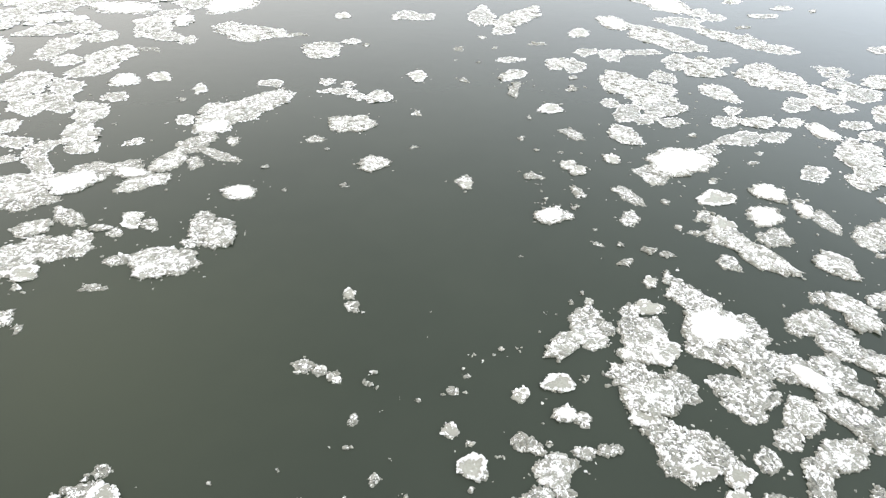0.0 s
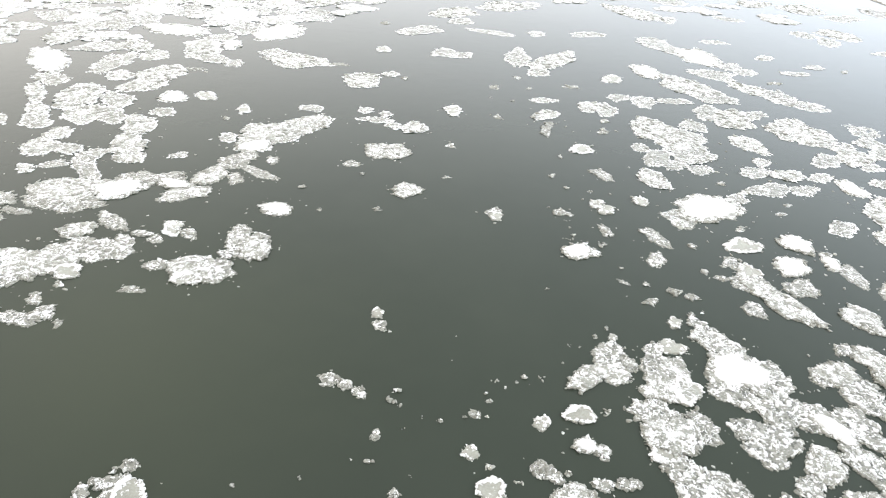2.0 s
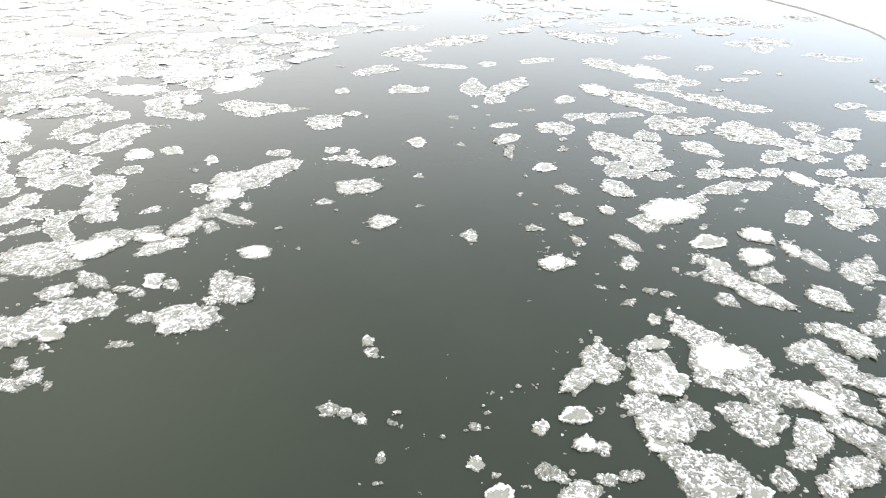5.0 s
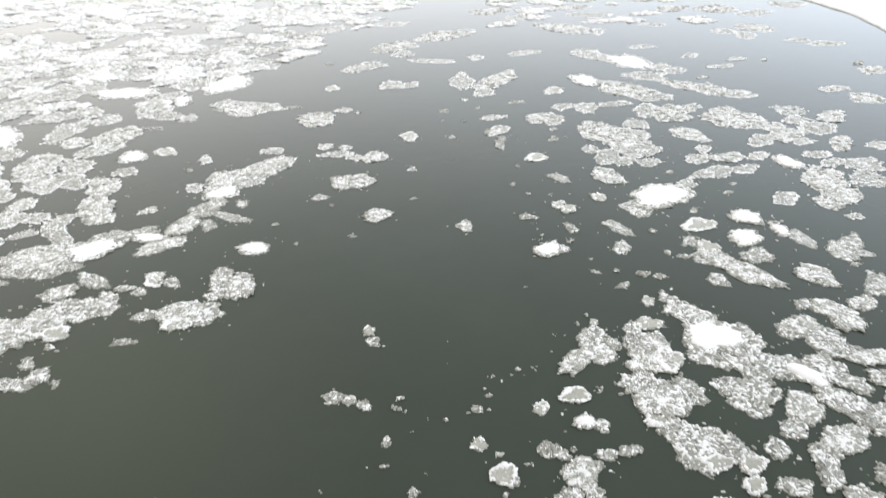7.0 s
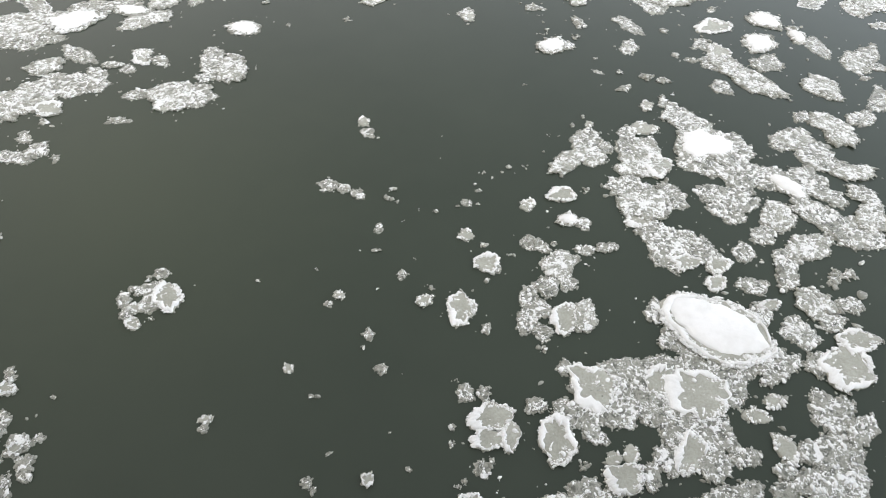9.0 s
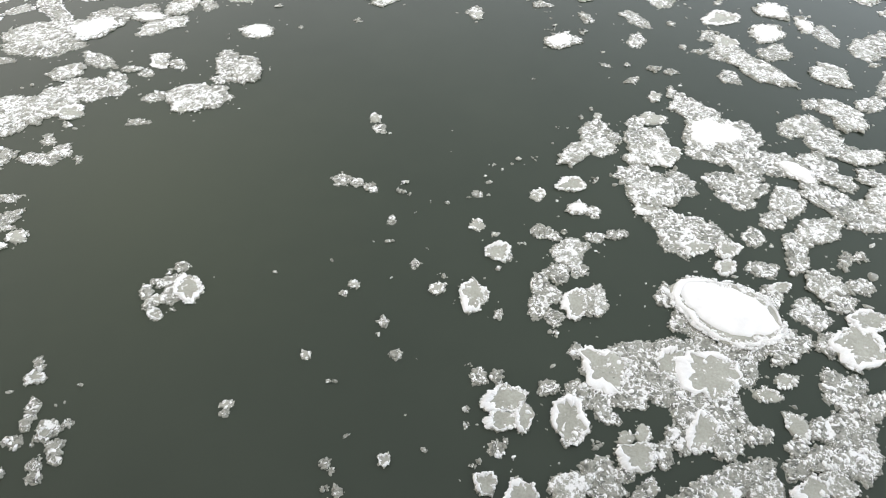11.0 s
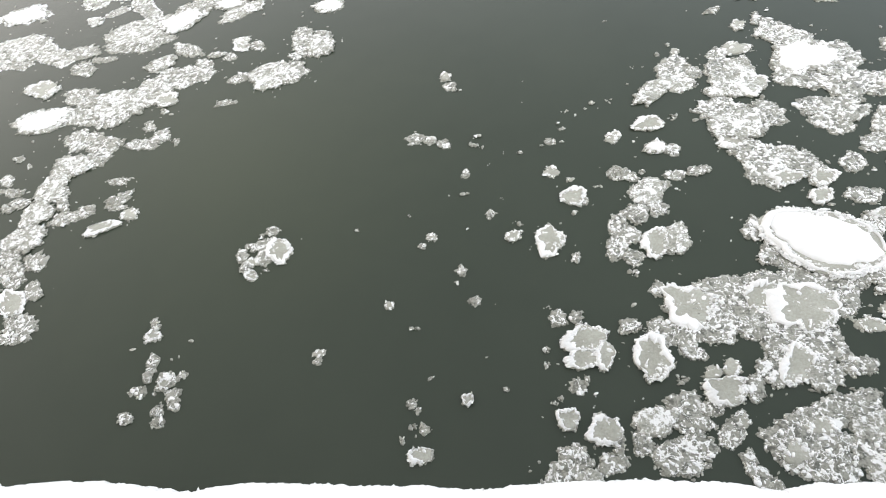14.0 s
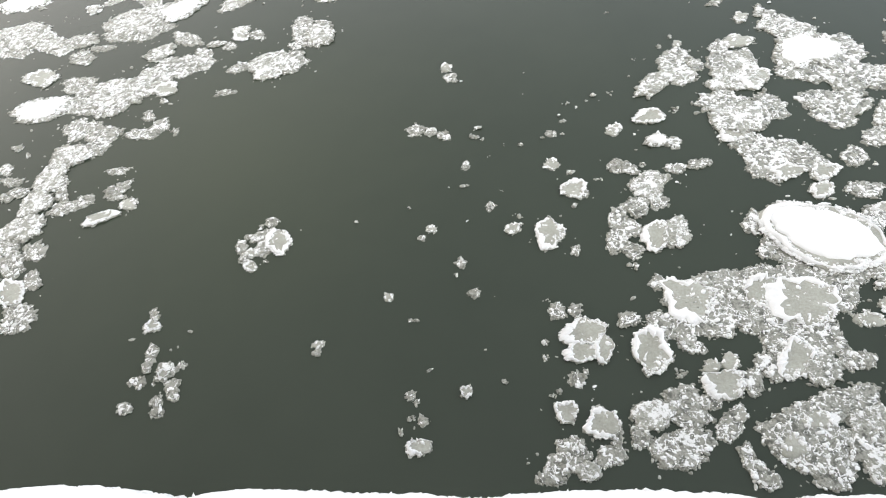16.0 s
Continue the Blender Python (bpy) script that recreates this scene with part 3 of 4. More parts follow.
floe(15.23, 25.00, 0.85, 0.73, 33, "s")
floe(-17.27, 23.61, 1.17, 0.35, -58, "w")
floe(16.06, 24.42, 0.55, 0.31, 30, "s")
floe(19.15, 21.95, 0.56, 0.34, 25, "w")
floe(3.24, 28.68, 0.33, 0.16, 81, "c")
floe(-2.66, 28.68, 0.24, 0.16, -86, "c")
floe(-13.59, 25.36, 1.18, 0.75, 53, "w")
floe(17.78, 22.32, 1.03, 0.38, 52, "w")
floe(16.07, 23.52, 0.96, 0.63, 42, "w")
floe(1.58, 28.42, 0.34, 0.31, 41, "c")
floe(-4.60, 27.98, 1.03, 0.92, -70, "w")
floe(-15.47, 23.60, 1.39, 0.92, -82, "w")
floe(16.31, 22.67, 0.51, 0.28, 27, "s")
floe(10.13, 25.59, 0.61, 0.56, -69, "s")
floe(5.88, 26.87, 0.72, 0.54, 57, "w")
floe(3.77, 27.22, 0.59, 0.30, 7, "s")
floe(6.56, 26.61, 0.69, 0.45, 67, "s")
floe(-16.23, 21.96, 0.66, 0.38, -43, "w")
floe(14.72, 22.99, 0.81, 0.46, 41, "s")
floe(-13.85, 23.45, 0.89, 0.54, -50, "s")
floe(1.38, 27.02, 0.15, 0.10, 81, "c")
floe(-11.90, 24.23, 0.67, 0.56, -76, "W")
floe(2.41, 26.86, 0.15, 0.10, 78, "c")
floe(-16.94, 20.83, 0.53, 0.21, -53, "s")
floe(11.96, 24.02, 0.99, 0.64, -68, "w")
floe(-10.65, 24.62, 0.57, 0.42, -48, "r")
floe(16.07, 21.26, 0.56, 0.32, 3, "s")
floe(17.26, 20.15, 0.78, 0.60, 14, "s")
floe(-14.37, 21.95, 1.02, 0.80, -65, "w")
floe(-15.67, 20.95, 0.77, 0.47, -35, "s")
floe(8.32, 24.76, 1.39, 1.01, -75, "w")
floe(6.26, 25.32, 0.28, 0.19, 65, "c")
floe(16.20, 20.44, 0.53, 0.28, 26, "s")
floe(-13.46, 22.00, 0.87, 0.58, -35, "s")
floe(3.74, 25.46, 0.73, 0.41, 47, "w")
floe(-11.64, 22.65, 0.47, 0.41, -8, "s")
floe(9.16, 23.72, 1.30, 1.14, 67, "w")
floe(13.70, 21.38, 0.50, 0.30, 33, "s")
floe(-17.13, 18.58, 1.05, 0.67, -1, "W")
floe(11.86, 22.32, 0.39, 0.24, 49, "s")
floe(14.53, 20.65, 0.68, 0.48, -84, "W")
floe(16.61, 18.89, 0.85, 0.62, 29, "s")
floe(-0.24, 25.15, 0.59, 0.34, 88, "r")
floe(15.22, 19.95, 0.37, 0.20, 41, "s")
floe(-8.69, 23.51, 0.50, 0.22, -71, "r")
floe(-6.08, 24.19, 0.47, 0.31, -3, "s")
floe(1.65, 24.86, 0.26, 0.17, 82, "c")
floe(5.98, 24.14, 0.39, 0.23, 70, "c")
floe(3.83, 24.49, 0.32, 0.19, 77, "c")
floe(12.47, 21.37, 0.73, 0.39, 16, "w")
floe(-3.87, 24.40, 0.32, 0.26, -76, "s")
floe(-14.33, 20.04, 0.57, 0.44, 70, "w")
floe(-11.96, 21.27, 0.95, 0.65, -67, "w")
floe(-3.01, 24.21, 0.25, 0.23, -69, "s")
floe(-9.06, 22.50, 0.23, 0.13, -67, "c")
floe(9.19, 22.41, 0.94, 0.58, 18, "s")
floe(11.27, 21.40, 0.62, 0.38, 22, "s")
floe(-16.14, 17.99, 0.26, 0.12, -31, "c")
floe(14.97, 18.92, 1.15, 0.76, 56, "w")
floe(3.62, 23.81, 0.74, 0.26, 81, "c")
floe(7.28, 22.84, 0.42, 0.33, 82, "s")
floe(12.61, 20.23, 0.61, 0.34, 21, "s")
floe(-14.36, 18.94, 0.76, 0.58, -72, "w")
floe(-3.31, 23.51, 0.69, 0.24, 3, "s")
floe(7.74, 22.00, 0.77, 0.50, 59, "s")
floe(-13.47, 18.97, 0.60, 0.33, -11, "s")
floe(-6.03, 22.46, 1.30, 0.78, 44, "w")
floe(-2.55, 23.08, 0.29, 0.27, -73, "s")
floe(9.17, 21.25, 0.49, 0.33, 26, "s")
floe(-1.72, 23.03, 0.58, 0.49, 76, "w")
floe(14.82, 17.70, 0.85, 0.60, 40, "w")
floe(8.28, 21.48, 0.49, 0.34, 26, "s")
floe(14.89, 17.51, 0.56, 0.35, 34, "s")
floe(11.24, 20.04, 1.00, 0.37, 19, "s")
floe(-16.13, 16.21, 1.43, 0.83, -15, "w")
floe(-11.59, 19.62, 0.84, 0.65, -65, "w")
floe(4.86, 22.25, 0.50, 0.40, 39, "R")
floe(-6.57, 21.71, 1.15, 0.79, 49, "s")
floe(-7.30, 21.39, 1.09, 0.82, 57, "w")
floe(-16.25, 15.61, 1.04, 0.45, -25, "s")
floe(9.65, 20.28, 0.23, 0.15, 48, "c")
floe(-8.44, 20.81, 0.37, 0.27, -56, "s")
floe(-12.31, 18.61, 0.52, 0.35, 79, "s")
floe(14.14, 17.25, 0.58, 0.48, 36, "w")
floe(-13.88, 17.36, 0.38, 0.21, -42, "w")
floe(11.53, 19.01, 0.19, 0.12, 26, "c")
floe(-13.20, 17.78, 0.41, 0.27, 25, "s")
floe(12.83, 17.82, 0.50, 0.28, 23, "s")
floe(3.94, 21.47, 0.16, 0.09, 77, "c")
floe(-11.07, 18.66, 0.55, 0.43, -6, "w")
floe(-0.22, 21.63, 0.22, 0.21, 24, "c")
floe(14.31, 16.18, 0.28, 0.15, 15, "g")
floe(-7.28, 20.30, 0.70, 0.54, 28, "W")
floe(12.65, 17.46, 0.39, 0.21, 10, "s")
floe(-12.14, 17.79, 1.08, 0.33, -51, "s")
floe(-14.82, 15.61, 1.29, 0.44, -31, "w")
floe(9.82, 19.15, 0.43, 0.28, 44, "s")
floe(7.16, 20.19, 0.77, 0.52, -86, "w")
floe(11.03, 18.35, 0.27, 0.15, 19, "c")
floe(-9.58, 19.14, 0.29, 0.23, 32, "s")
floe(-2.86, 20.70, 0.68, 0.46, -82, "w")
floe(5.30, 20.21, 0.48, 0.25, -54, "s")
floe(-2.24, 20.73, 0.64, 0.59, -77, "w")
floe(-7.41, 19.24, 0.56, 0.42, 75, "s")
floe(-13.54, 15.46, 0.55, 0.35, -19, "s")
floe(-7.77, 18.79, 0.47, 0.35, -50, "s")
floe(-6.35, 19.30, 0.28, 0.19, -66, "s")
floe(8.56, 18.35, 1.37, 0.86, 19, "W")
floe(3.50, 19.84, 0.19, 0.10, 78, "c")
floe(-11.08, 16.81, 0.33, 0.20, -15, "s")
floe(-11.98, 16.18, 1.08, 0.82, -7, "w")
floe(-10.13, 17.28, 0.62, 0.46, -3, "s")
floe(-3.62, 19.50, 0.28, 0.18, -1, "s")
floe(-12.32, 15.52, 0.63, 0.34, -37, "s")
floe(-9.24, 17.46, 0.54, 0.37, 17, "s")
floe(-14.24, 13.65, 0.73, 0.39, -23, "r")
floe(11.47, 16.01, 0.25, 0.17, 32, "c")
floe(10.73, 16.48, 0.54, 0.51, -14, "W")
floe(13.16, 14.60, 0.55, 0.29, 51, "s")
floe(-13.19, 14.47, 0.52, 0.28, -46, "s")
floe(-8.02, 17.85, 0.71, 0.49, 82, "w")
floe(-10.43, 16.53, 0.87, 0.62, 22, "W")
floe(-12.64, 14.85, 0.38, 0.15, -12, "s")
floe(-6.61, 18.35, 0.82, 0.23, -28, "s")
floe(6.33, 18.44, 0.32, 0.26, -86, "r")
floe(9.23, 17.13, 0.19, 0.12, 39, "c")
floe(4.69, 18.83, 0.14, 0.11, 50, "c")
floe(8.15, 17.57, 0.56, 0.18, 2, "w")
floe(3.90, 18.97, 0.13, 0.10, 68, "c")
floe(-8.91, 17.13, 0.69, 0.28, -11, "W")
floe(11.40, 15.55, 0.42, 0.27, -89, "W")
floe(-7.16, 17.80, 0.37, 0.24, -63, "s")
floe(7.33, 17.69, 0.51, 0.36, 42, "s")
floe(13.09, 13.96, 0.29, 0.19, -46, "s")
floe(-11.14, 15.47, 0.62, 0.45, 20, "s")
floe(11.78, 14.98, 0.55, 0.32, -83, "s")
floe(-3.13, 18.80, 0.13, 0.10, -78, "c")
floe(-0.27, 19.04, 0.13, 0.12, 79, "c")
floe(12.57, 14.16, 0.59, 0.44, 64, "w")
floe(7.54, 17.17, 0.32, 0.22, 40, "s")
floe(7.33, 17.14, 0.33, 0.24, 59, "r")
floe(4.78, 18.01, 0.32, 0.24, 66, "r")
floe(-8.40, 16.57, 0.79, 0.41, 30, "w")
floe(-8.01, 16.75, 0.42, 0.34, 34, "w")
floe(8.99, 16.14, 0.68, 0.39, 18, "R")
floe(5.05, 17.68, 0.34, 0.26, 51, "r")
floe(12.47, 13.40, 0.21, 0.10, 10, "c")
floe(-4.93, 17.60, 0.12, 0.10, -49, "c")
floe(10.08, 15.22, 0.65, 0.45, 44, "W")
floe(-13.54, 12.07, 1.01, 0.57, -2, "W")
floe(-12.58, 12.94, 0.77, 0.40, -28, "s")
floe(-1.51, 17.92, 0.49, 0.47, -11, "w")
floe(-9.73, 14.73, 0.65, 0.24, -32, "s")
floe(6.08, 16.56, 0.18, 0.14, 44, "g")
floe(3.46, 17.29, 0.23, 0.13, 40, "g")
floe(3.69, 17.21, 0.27, 0.15, 7, "c")
floe(-10.44, 14.17, 0.51, 0.38, 18, "w")
floe(7.37, 15.93, 0.17, 0.12, 61, "c")
floe(12.43, 12.40, 0.70, 0.27, 54, "s")
floe(6.37, 16.18, 0.51, 0.26, -69, "s")
floe(8.30, 15.15, 0.31, 0.22, 51, "s")
floe(9.91, 14.14, 0.52, 0.36, 27, "s")
floe(8.66, 14.77, 0.40, 0.33, -86, "r")
floe(-13.49, 10.44, 0.25, 0.13, -33, "c")
floe(4.82, 16.35, 0.34, 0.15, -80, "g")
floe(11.04, 12.98, 0.63, 0.48, -89, "w")
floe(-5.36, 16.14, 0.49, 0.37, -9, "W")
floe(1.39, 16.94, 0.29, 0.22, 76, "s")
floe(-5.36, 16.10, 0.48, 0.38, -4, "W")
floe(-11.96, 12.00, 1.11, 0.41, -8, "s")
floe(1.42, 16.75, 0.31, 0.19, 83, "r")
floe(-7.96, 14.78, 0.31, 0.22, -44, "r")
floe(-4.04, 16.29, 0.11, 0.08, -65, "c")
floe(-2.31, 16.59, 0.10, 0.08, -83, "c")
floe(-2.31, 16.55, 0.15, 0.09, -82, "c")
floe(-11.13, 12.40, 1.09, 0.70, -14, "w")
floe(-8.64, 14.22, 0.28, 0.11, -3, "s")
floe(-7.95, 14.56, 0.42, 0.23, -60, "R")
floe(-13.47, 9.61, 0.27, 0.14, -41, "s")
floe(8.53, 14.18, 0.59, 0.41, 2, "s")
floe(-8.95, 13.87, 0.29, 0.16, -26, "s")
floe(-13.04, 10.10, 0.17, 0.08, -50, "c")
floe(-10.43, 12.72, 0.84, 0.63, 15, "w")
floe(3.76, 15.97, 0.11, 0.09, 61, "c")
floe(-9.51, 13.31, 0.93, 0.61, 4, "s")
floe(7.35, 14.59, 0.17, 0.13, 37, "c")
floe(11.48, 11.60, 0.43, 0.27, 24, "s")
floe(7.72, 14.34, 0.24, 0.14, 9, "c")
floe(-7.51, 14.44, 0.24, 0.12, -2, "c")
floe(-8.17, 14.03, 0.23, 0.16, -42, "s")
floe(9.04, 13.49, 1.23, 0.49, -54, "w")
floe(4.56, 15.58, 0.16, 0.13, 57, "c")
floe(6.07, 15.02, 0.37, 0.25, 63, "s")
floe(-7.37, 14.41, 0.29, 0.17, -58, "s")
floe(-11.08, 11.76, 0.51, 0.39, 31, "s")
floe(-11.78, 10.94, 0.61, 0.40, -19, "s")
floe(-6.02, 14.84, 0.26, 0.20, -50, "s")
floe(-13.10, 9.13, 0.34, 0.13, -16, "g")
floe(4.24, 15.09, 0.21, 0.16, 66, "s")
floe(-9.68, 12.28, 0.41, 0.30, -28, "R")
floe(-5.91, 14.40, 0.58, 0.30, -68, "s")
floe(3.77, 15.09, 0.50, 0.38, 27, "W")
floe(-5.39, 14.55, 0.24, 0.19, -25, "s")
floe(10.53, 11.39, 0.57, 0.40, -33, "w")
floe(-12.93, 8.52, 0.20, 0.10, -27, "g")
floe(8.19, 13.01, 0.28, 0.27, 73, "s")
floe(-5.91, 14.14, 0.41, 0.30, -47, "s")
floe(9.91, 11.69, 0.25, 0.17, 31, "s")
floe(-12.62, 8.66, 0.29, 0.15, -6, "s")
floe(-11.67, 9.88, 0.64, 0.45, -10, "w")
floe(4.93, 14.43, 0.09, 0.06, 66, "c")
floe(-10.93, 10.55, 0.45, 0.32, 11, "s")
floe(-9.61, 11.76, 0.20, 0.11, -61, "c")
floe(10.59, 10.86, 0.46, 0.37, 29, "w")
floe(-7.61, 12.91, 0.25, 0.13, 8, "s")
floe(-11.90, 9.09, 0.54, 0.46, -77, "w")
floe(-11.03, 10.08, 0.39, 0.32, -7, "s")
floe(-5.34, 13.95, 0.57, 0.40, -60, "w")
floe(-5.99, 13.67, 0.23, 0.11, 1, "s")
floe(-7.68, 12.79, 0.25, 0.12, -5, "s")
floe(-5.32, 13.93, 0.40, 0.38, -69, "s")
floe(-7.37, 12.95, 0.20, 0.10, -20, "c")
floe(6.64, 13.34, 0.17, 0.11, -3, "g")
floe(-5.61, 13.78, 0.41, 0.29, -58, "s")
floe(-9.84, 11.14, 0.26, 0.15, -55, "g")
floe(6.19, 13.51, 0.16, 0.11, -1, "g")
floe(-5.99, 13.57, 0.22, 0.15, -15, "s")
floe(-6.69, 13.21, 0.38, 0.18, -0, "s")
floe(5.46, 13.76, 0.11, 0.08, 66, "c")
floe(-6.63, 13.12, 0.35, 0.24, -19, "s")
floe(4.86, 13.76, 0.19, 0.08, -28, "c")
floe(-11.96, 8.22, 0.47, 0.43, 78, "w")
floe(-6.64, 12.87, 0.64, 0.52, -21, "r")
floe(-9.96, 10.44, 0.33, 0.18, -15, "s")
floe(6.73, 12.71, 0.11, 0.07, 60, "c")
floe(-11.46, 8.68, 0.46, 0.17, -62, "s")
floe(-6.65, 12.74, 0.67, 0.50, -7, "w")
floe(9.31, 10.81, 0.57, 0.38, 27, "w")
floe(-9.38, 10.67, 0.28, 0.24, 55, "s")
floe(-5.96, 12.88, 0.45, 0.29, -57, "s")
floe(-9.66, 10.40, 0.27, 0.16, -30, "s")
floe(-6.08, 12.82, 0.54, 0.38, -54, "s")
floe(-7.79, 11.79, 0.27, 0.11, 2, "g")
floe(5.46, 13.02, 0.22, 0.12, 16, "g")
floe(-6.66, 12.38, 0.44, 0.25, -9, "R")
floe(-11.93, 7.41, 0.62, 0.42, 5, "w")
floe(9.62, 10.22, 0.49, 0.43, 38, "s")
floe(10.29, 9.52, 0.54, 0.27, 8, "w")
floe(9.01, 10.72, 0.42, 0.28, 34, "s")
floe(6.36, 12.38, 0.21, 0.09, 71, "s")
floe(-12.09, 6.89, 0.39, 0.22, -36, "s")
floe(9.80, 9.79, 0.55, 0.24, -4, "s")
floe(-8.84, 10.38, 0.17, 0.08, -68, "c")
floe(-11.00, 7.98, 0.49, 0.21, 3, "s")
floe(5.88, 12.20, 0.23, 0.15, 66, "r")
floe(-10.04, 9.08, 0.32, 0.12, -7, "g")
floe(6.56, 11.84, 0.46, 0.34, 72, "s")
floe(10.13, 8.77, 0.35, 0.28, -29, "s")
floe(-11.76, 6.31, 0.50, 0.27, -29, "s")
floe(-10.55, 8.16, 0.24, 0.14, -33, "s")
floe(6.82, 11.44, 0.60, 0.44, -37, "s")
floe(-11.28, 6.64, 0.35, 0.19, -32, "s")
floe(8.97, 9.43, 0.38, 0.31, -13, "s")
floe(-9.78, 8.45, 0.33, 0.20, 14, "g")
floe(7.53, 10.41, 0.68, 0.52, 85, "s")
floe(9.09, 9.07, 0.43, 0.28, 24, "s")
floe(9.98, 8.04, 0.53, 0.36, 48, "w")
floe(-9.82, 8.21, 0.28, 0.15, -24, "g")
floe(9.35, 8.71, 0.36, 0.25, -47, "s")
floe(6.95, 10.62, 0.89, 0.65, 3, "W")
floe(-11.37, 5.52, 0.53, 0.30, -33, "R")
floe(5.54, 11.27, 0.38, 0.26, 13, "r")
floe(-9.91, 7.50, 0.44, 0.19, 18, "R")
floe(4.05, 11.75, 0.10, 0.07, 66, "c")
floe(8.46, 9.10, 0.56, 0.32, -52, "W")
floe(7.96, 9.47, 0.61, 0.42, -6, "s")
floe(-10.93, 5.77, 0.30, 0.17, -44, "s")
floe(5.11, 11.17, 0.24, 0.15, 9, "s")
floe(4.17, 11.46, 0.14, 0.09, 72, "r")
floe(-9.32, 7.86, 0.26, 0.18, -20, "r")
floe(7.41, 9.54, 0.53, 0.51, 84, "s")
floe(9.28, 7.71, 0.67, 0.47, -28, "s")
floe(9.51, 7.38, 0.53, 0.25, 7, "s")
floe(3.74, 11.43, 0.12, 0.07, 74, "c")
floe(8.80, 8.14, 0.71, 0.36, -54, "s")
floe(-11.02, 4.57, 0.26, 0.12, -14, "s")
floe(6.59, 9.89, 0.59, 0.35, -31, "s")
floe(-10.83, 4.83, 0.48, 0.29, -31, "s")
floe(5.42, 10.49, 0.45, 0.35, 73, "w")
floe(-1.61, 11.66, 0.19, 0.13, -85, "r")
floe(4.96, 10.51, 0.51, 0.28, 76, "s")
floe(3.95, 10.74, 0.53, 0.37, 75, "s")
floe(4.40, 10.54, 0.22, 0.16, 63, "s")
floe(-1.50, 11.23, 0.16, 0.14, -71, "s")
floe(5.53, 9.86, 0.43, 0.34, 71, "R")
floe(7.84, 8.14, 0.52, 0.38, 54, "w")
floe(7.22, 8.52, 0.37, 0.20, 36, "s")
floe(5.15, 9.90, 0.68, 0.45, -1, "w")
floe(6.80, 8.85, 0.63, 0.31, -4, "s")
floe(-1.35, 11.06, 0.14, 0.08, -34, "c")
floe(3.99, 10.23, 0.40, 0.33, 30, "w")
floe(8.15, 7.22, 0.65, 0.33, 24, "w")
floe(8.69, 6.46, 0.16, 0.11, 28, "g")
floe(6.76, 8.35, 0.39, 0.39, 58, "s")
floe(3.38, 10.06, 0.62, 0.29, 41, "w")
floe(7.34, 7.62, 0.34, 0.24, 40, "s")
floe(8.36, 6.37, 0.26, 0.12, 52, "g")
floe(5.49, 8.76, 0.51, 0.35, 60, "s")
floe(4.69, 9.14, 0.58, 0.33, -4, "s")
floe(7.55, 6.89, 0.39, 0.26, 48, "s")
floe(8.37, 5.69, 0.25, 0.18, -13, "s")
floe(1.89, 9.88, 0.08, 0.08, 43, "c")
floe(7.42, 6.55, 0.51, 0.22, 62, "s")
floe(1.75, 9.71, 0.05, 0.04, 1, "c")
floe(2.04, 9.65, 0.04, 0.04, 38, "c")
floe(4.84, 8.54, 0.61, 0.48, -1, "w")
floe(6.73, 7.09, 0.24, 0.16, 55, "s")
floe(6.65, 7.14, 0.25, 0.17, 54, "s")
floe(3.64, 9.05, 0.11, 0.08, 70, "c")
floe(-2.34, 9.36, 0.22, 0.20, -43, "g")
floe(1.50, 9.51, 0.07, 0.06, 6, "c")
floe(7.66, 5.74, 0.43, 0.38, -74, "w")
floe(8.10, 4.86, 0.46, 0.27, 13, "R")
floe(-1.97, 9.24, 0.14, 0.13, -46, "g")
floe(3.04, 8.93, 0.34, 0.26, 3, "R")
floe(7.81, 5.29, 0.28, 0.19, 30, "s")
floe(1.05, 9.30, 0.05, 0.04, -2, "c")
floe(4.64, 8.10, 0.34, 0.24, 11, "R")
floe(-1.65, 9.06, 0.17, 0.14, -42, "g")
floe(-0.86, 9.17, 0.11, 0.09, -17, "c")
floe(5.47, 7.39, 0.49, 0.35, -41, "s")
floe(5.82, 7.11, 0.46, 0.33, -52, "s")
floe(1.12, 9.11, 0.11, 0.06, -3, "c")
floe(4.96, 7.66, 0.50, 0.39, -32, "s")
floe(6.00, 6.77, 0.30, 0.22, 31, "r")
floe(6.55, 6.23, 0.34, 0.18, -3, "s")
floe(-0.95, 8.89, 0.14, 0.07, -21, "c")
floe(2.23, 8.65, 0.17, 0.15, 51, "r")
floe(-7.63, 4.62, 0.18, 0.08, -64, "g")
floe(-5.74, 6.72, 0.10, 0.07, -23, "c")
floe(-0.79, 8.80, 0.09, 0.07, -10, "c")
floe(2.18, 8.57, 0.16, 0.14, 24, "r")
floe(6.70, 5.74, 0.26, 0.12, 9, "R")
floe(-7.68, 4.29, 0.10, 0.07, -23, "g")
floe(-5.51, 6.85, 0.16, 0.11, -22, "s")
floe(7.63, 4.30, 0.61, 0.45, 44, "R")
floe(0.83, 8.71, 0.12, 0.11, 2, "g")
floe(1.08, 8.67, 0.06, 0.04, -3, "c")
floe(-7.57, 4.34, 0.20, 0.11, -16, "R")
floe(5.34, 6.87, 0.32, 0.21, 11, "R")
floe(3.38, 8.02, 0.17, 0.15, 29, "s")
floe(4.99, 7.11, 0.45, 0.36, -57, "s")
floe(7.05, 5.08, 0.39, 0.30, 89, "s")
floe(-6.08, 6.21, 0.19, 0.11, -66, "s")
floe(3.04, 8.13, 0.25, 0.19, 11, "W")
floe(-5.76, 6.46, 0.25, 0.12, 10, "s")
floe(0.60, 8.61, 0.06, 0.04, -3, "c")
floe(5.80, 6.31, 0.25, 0.20, 46, "R")
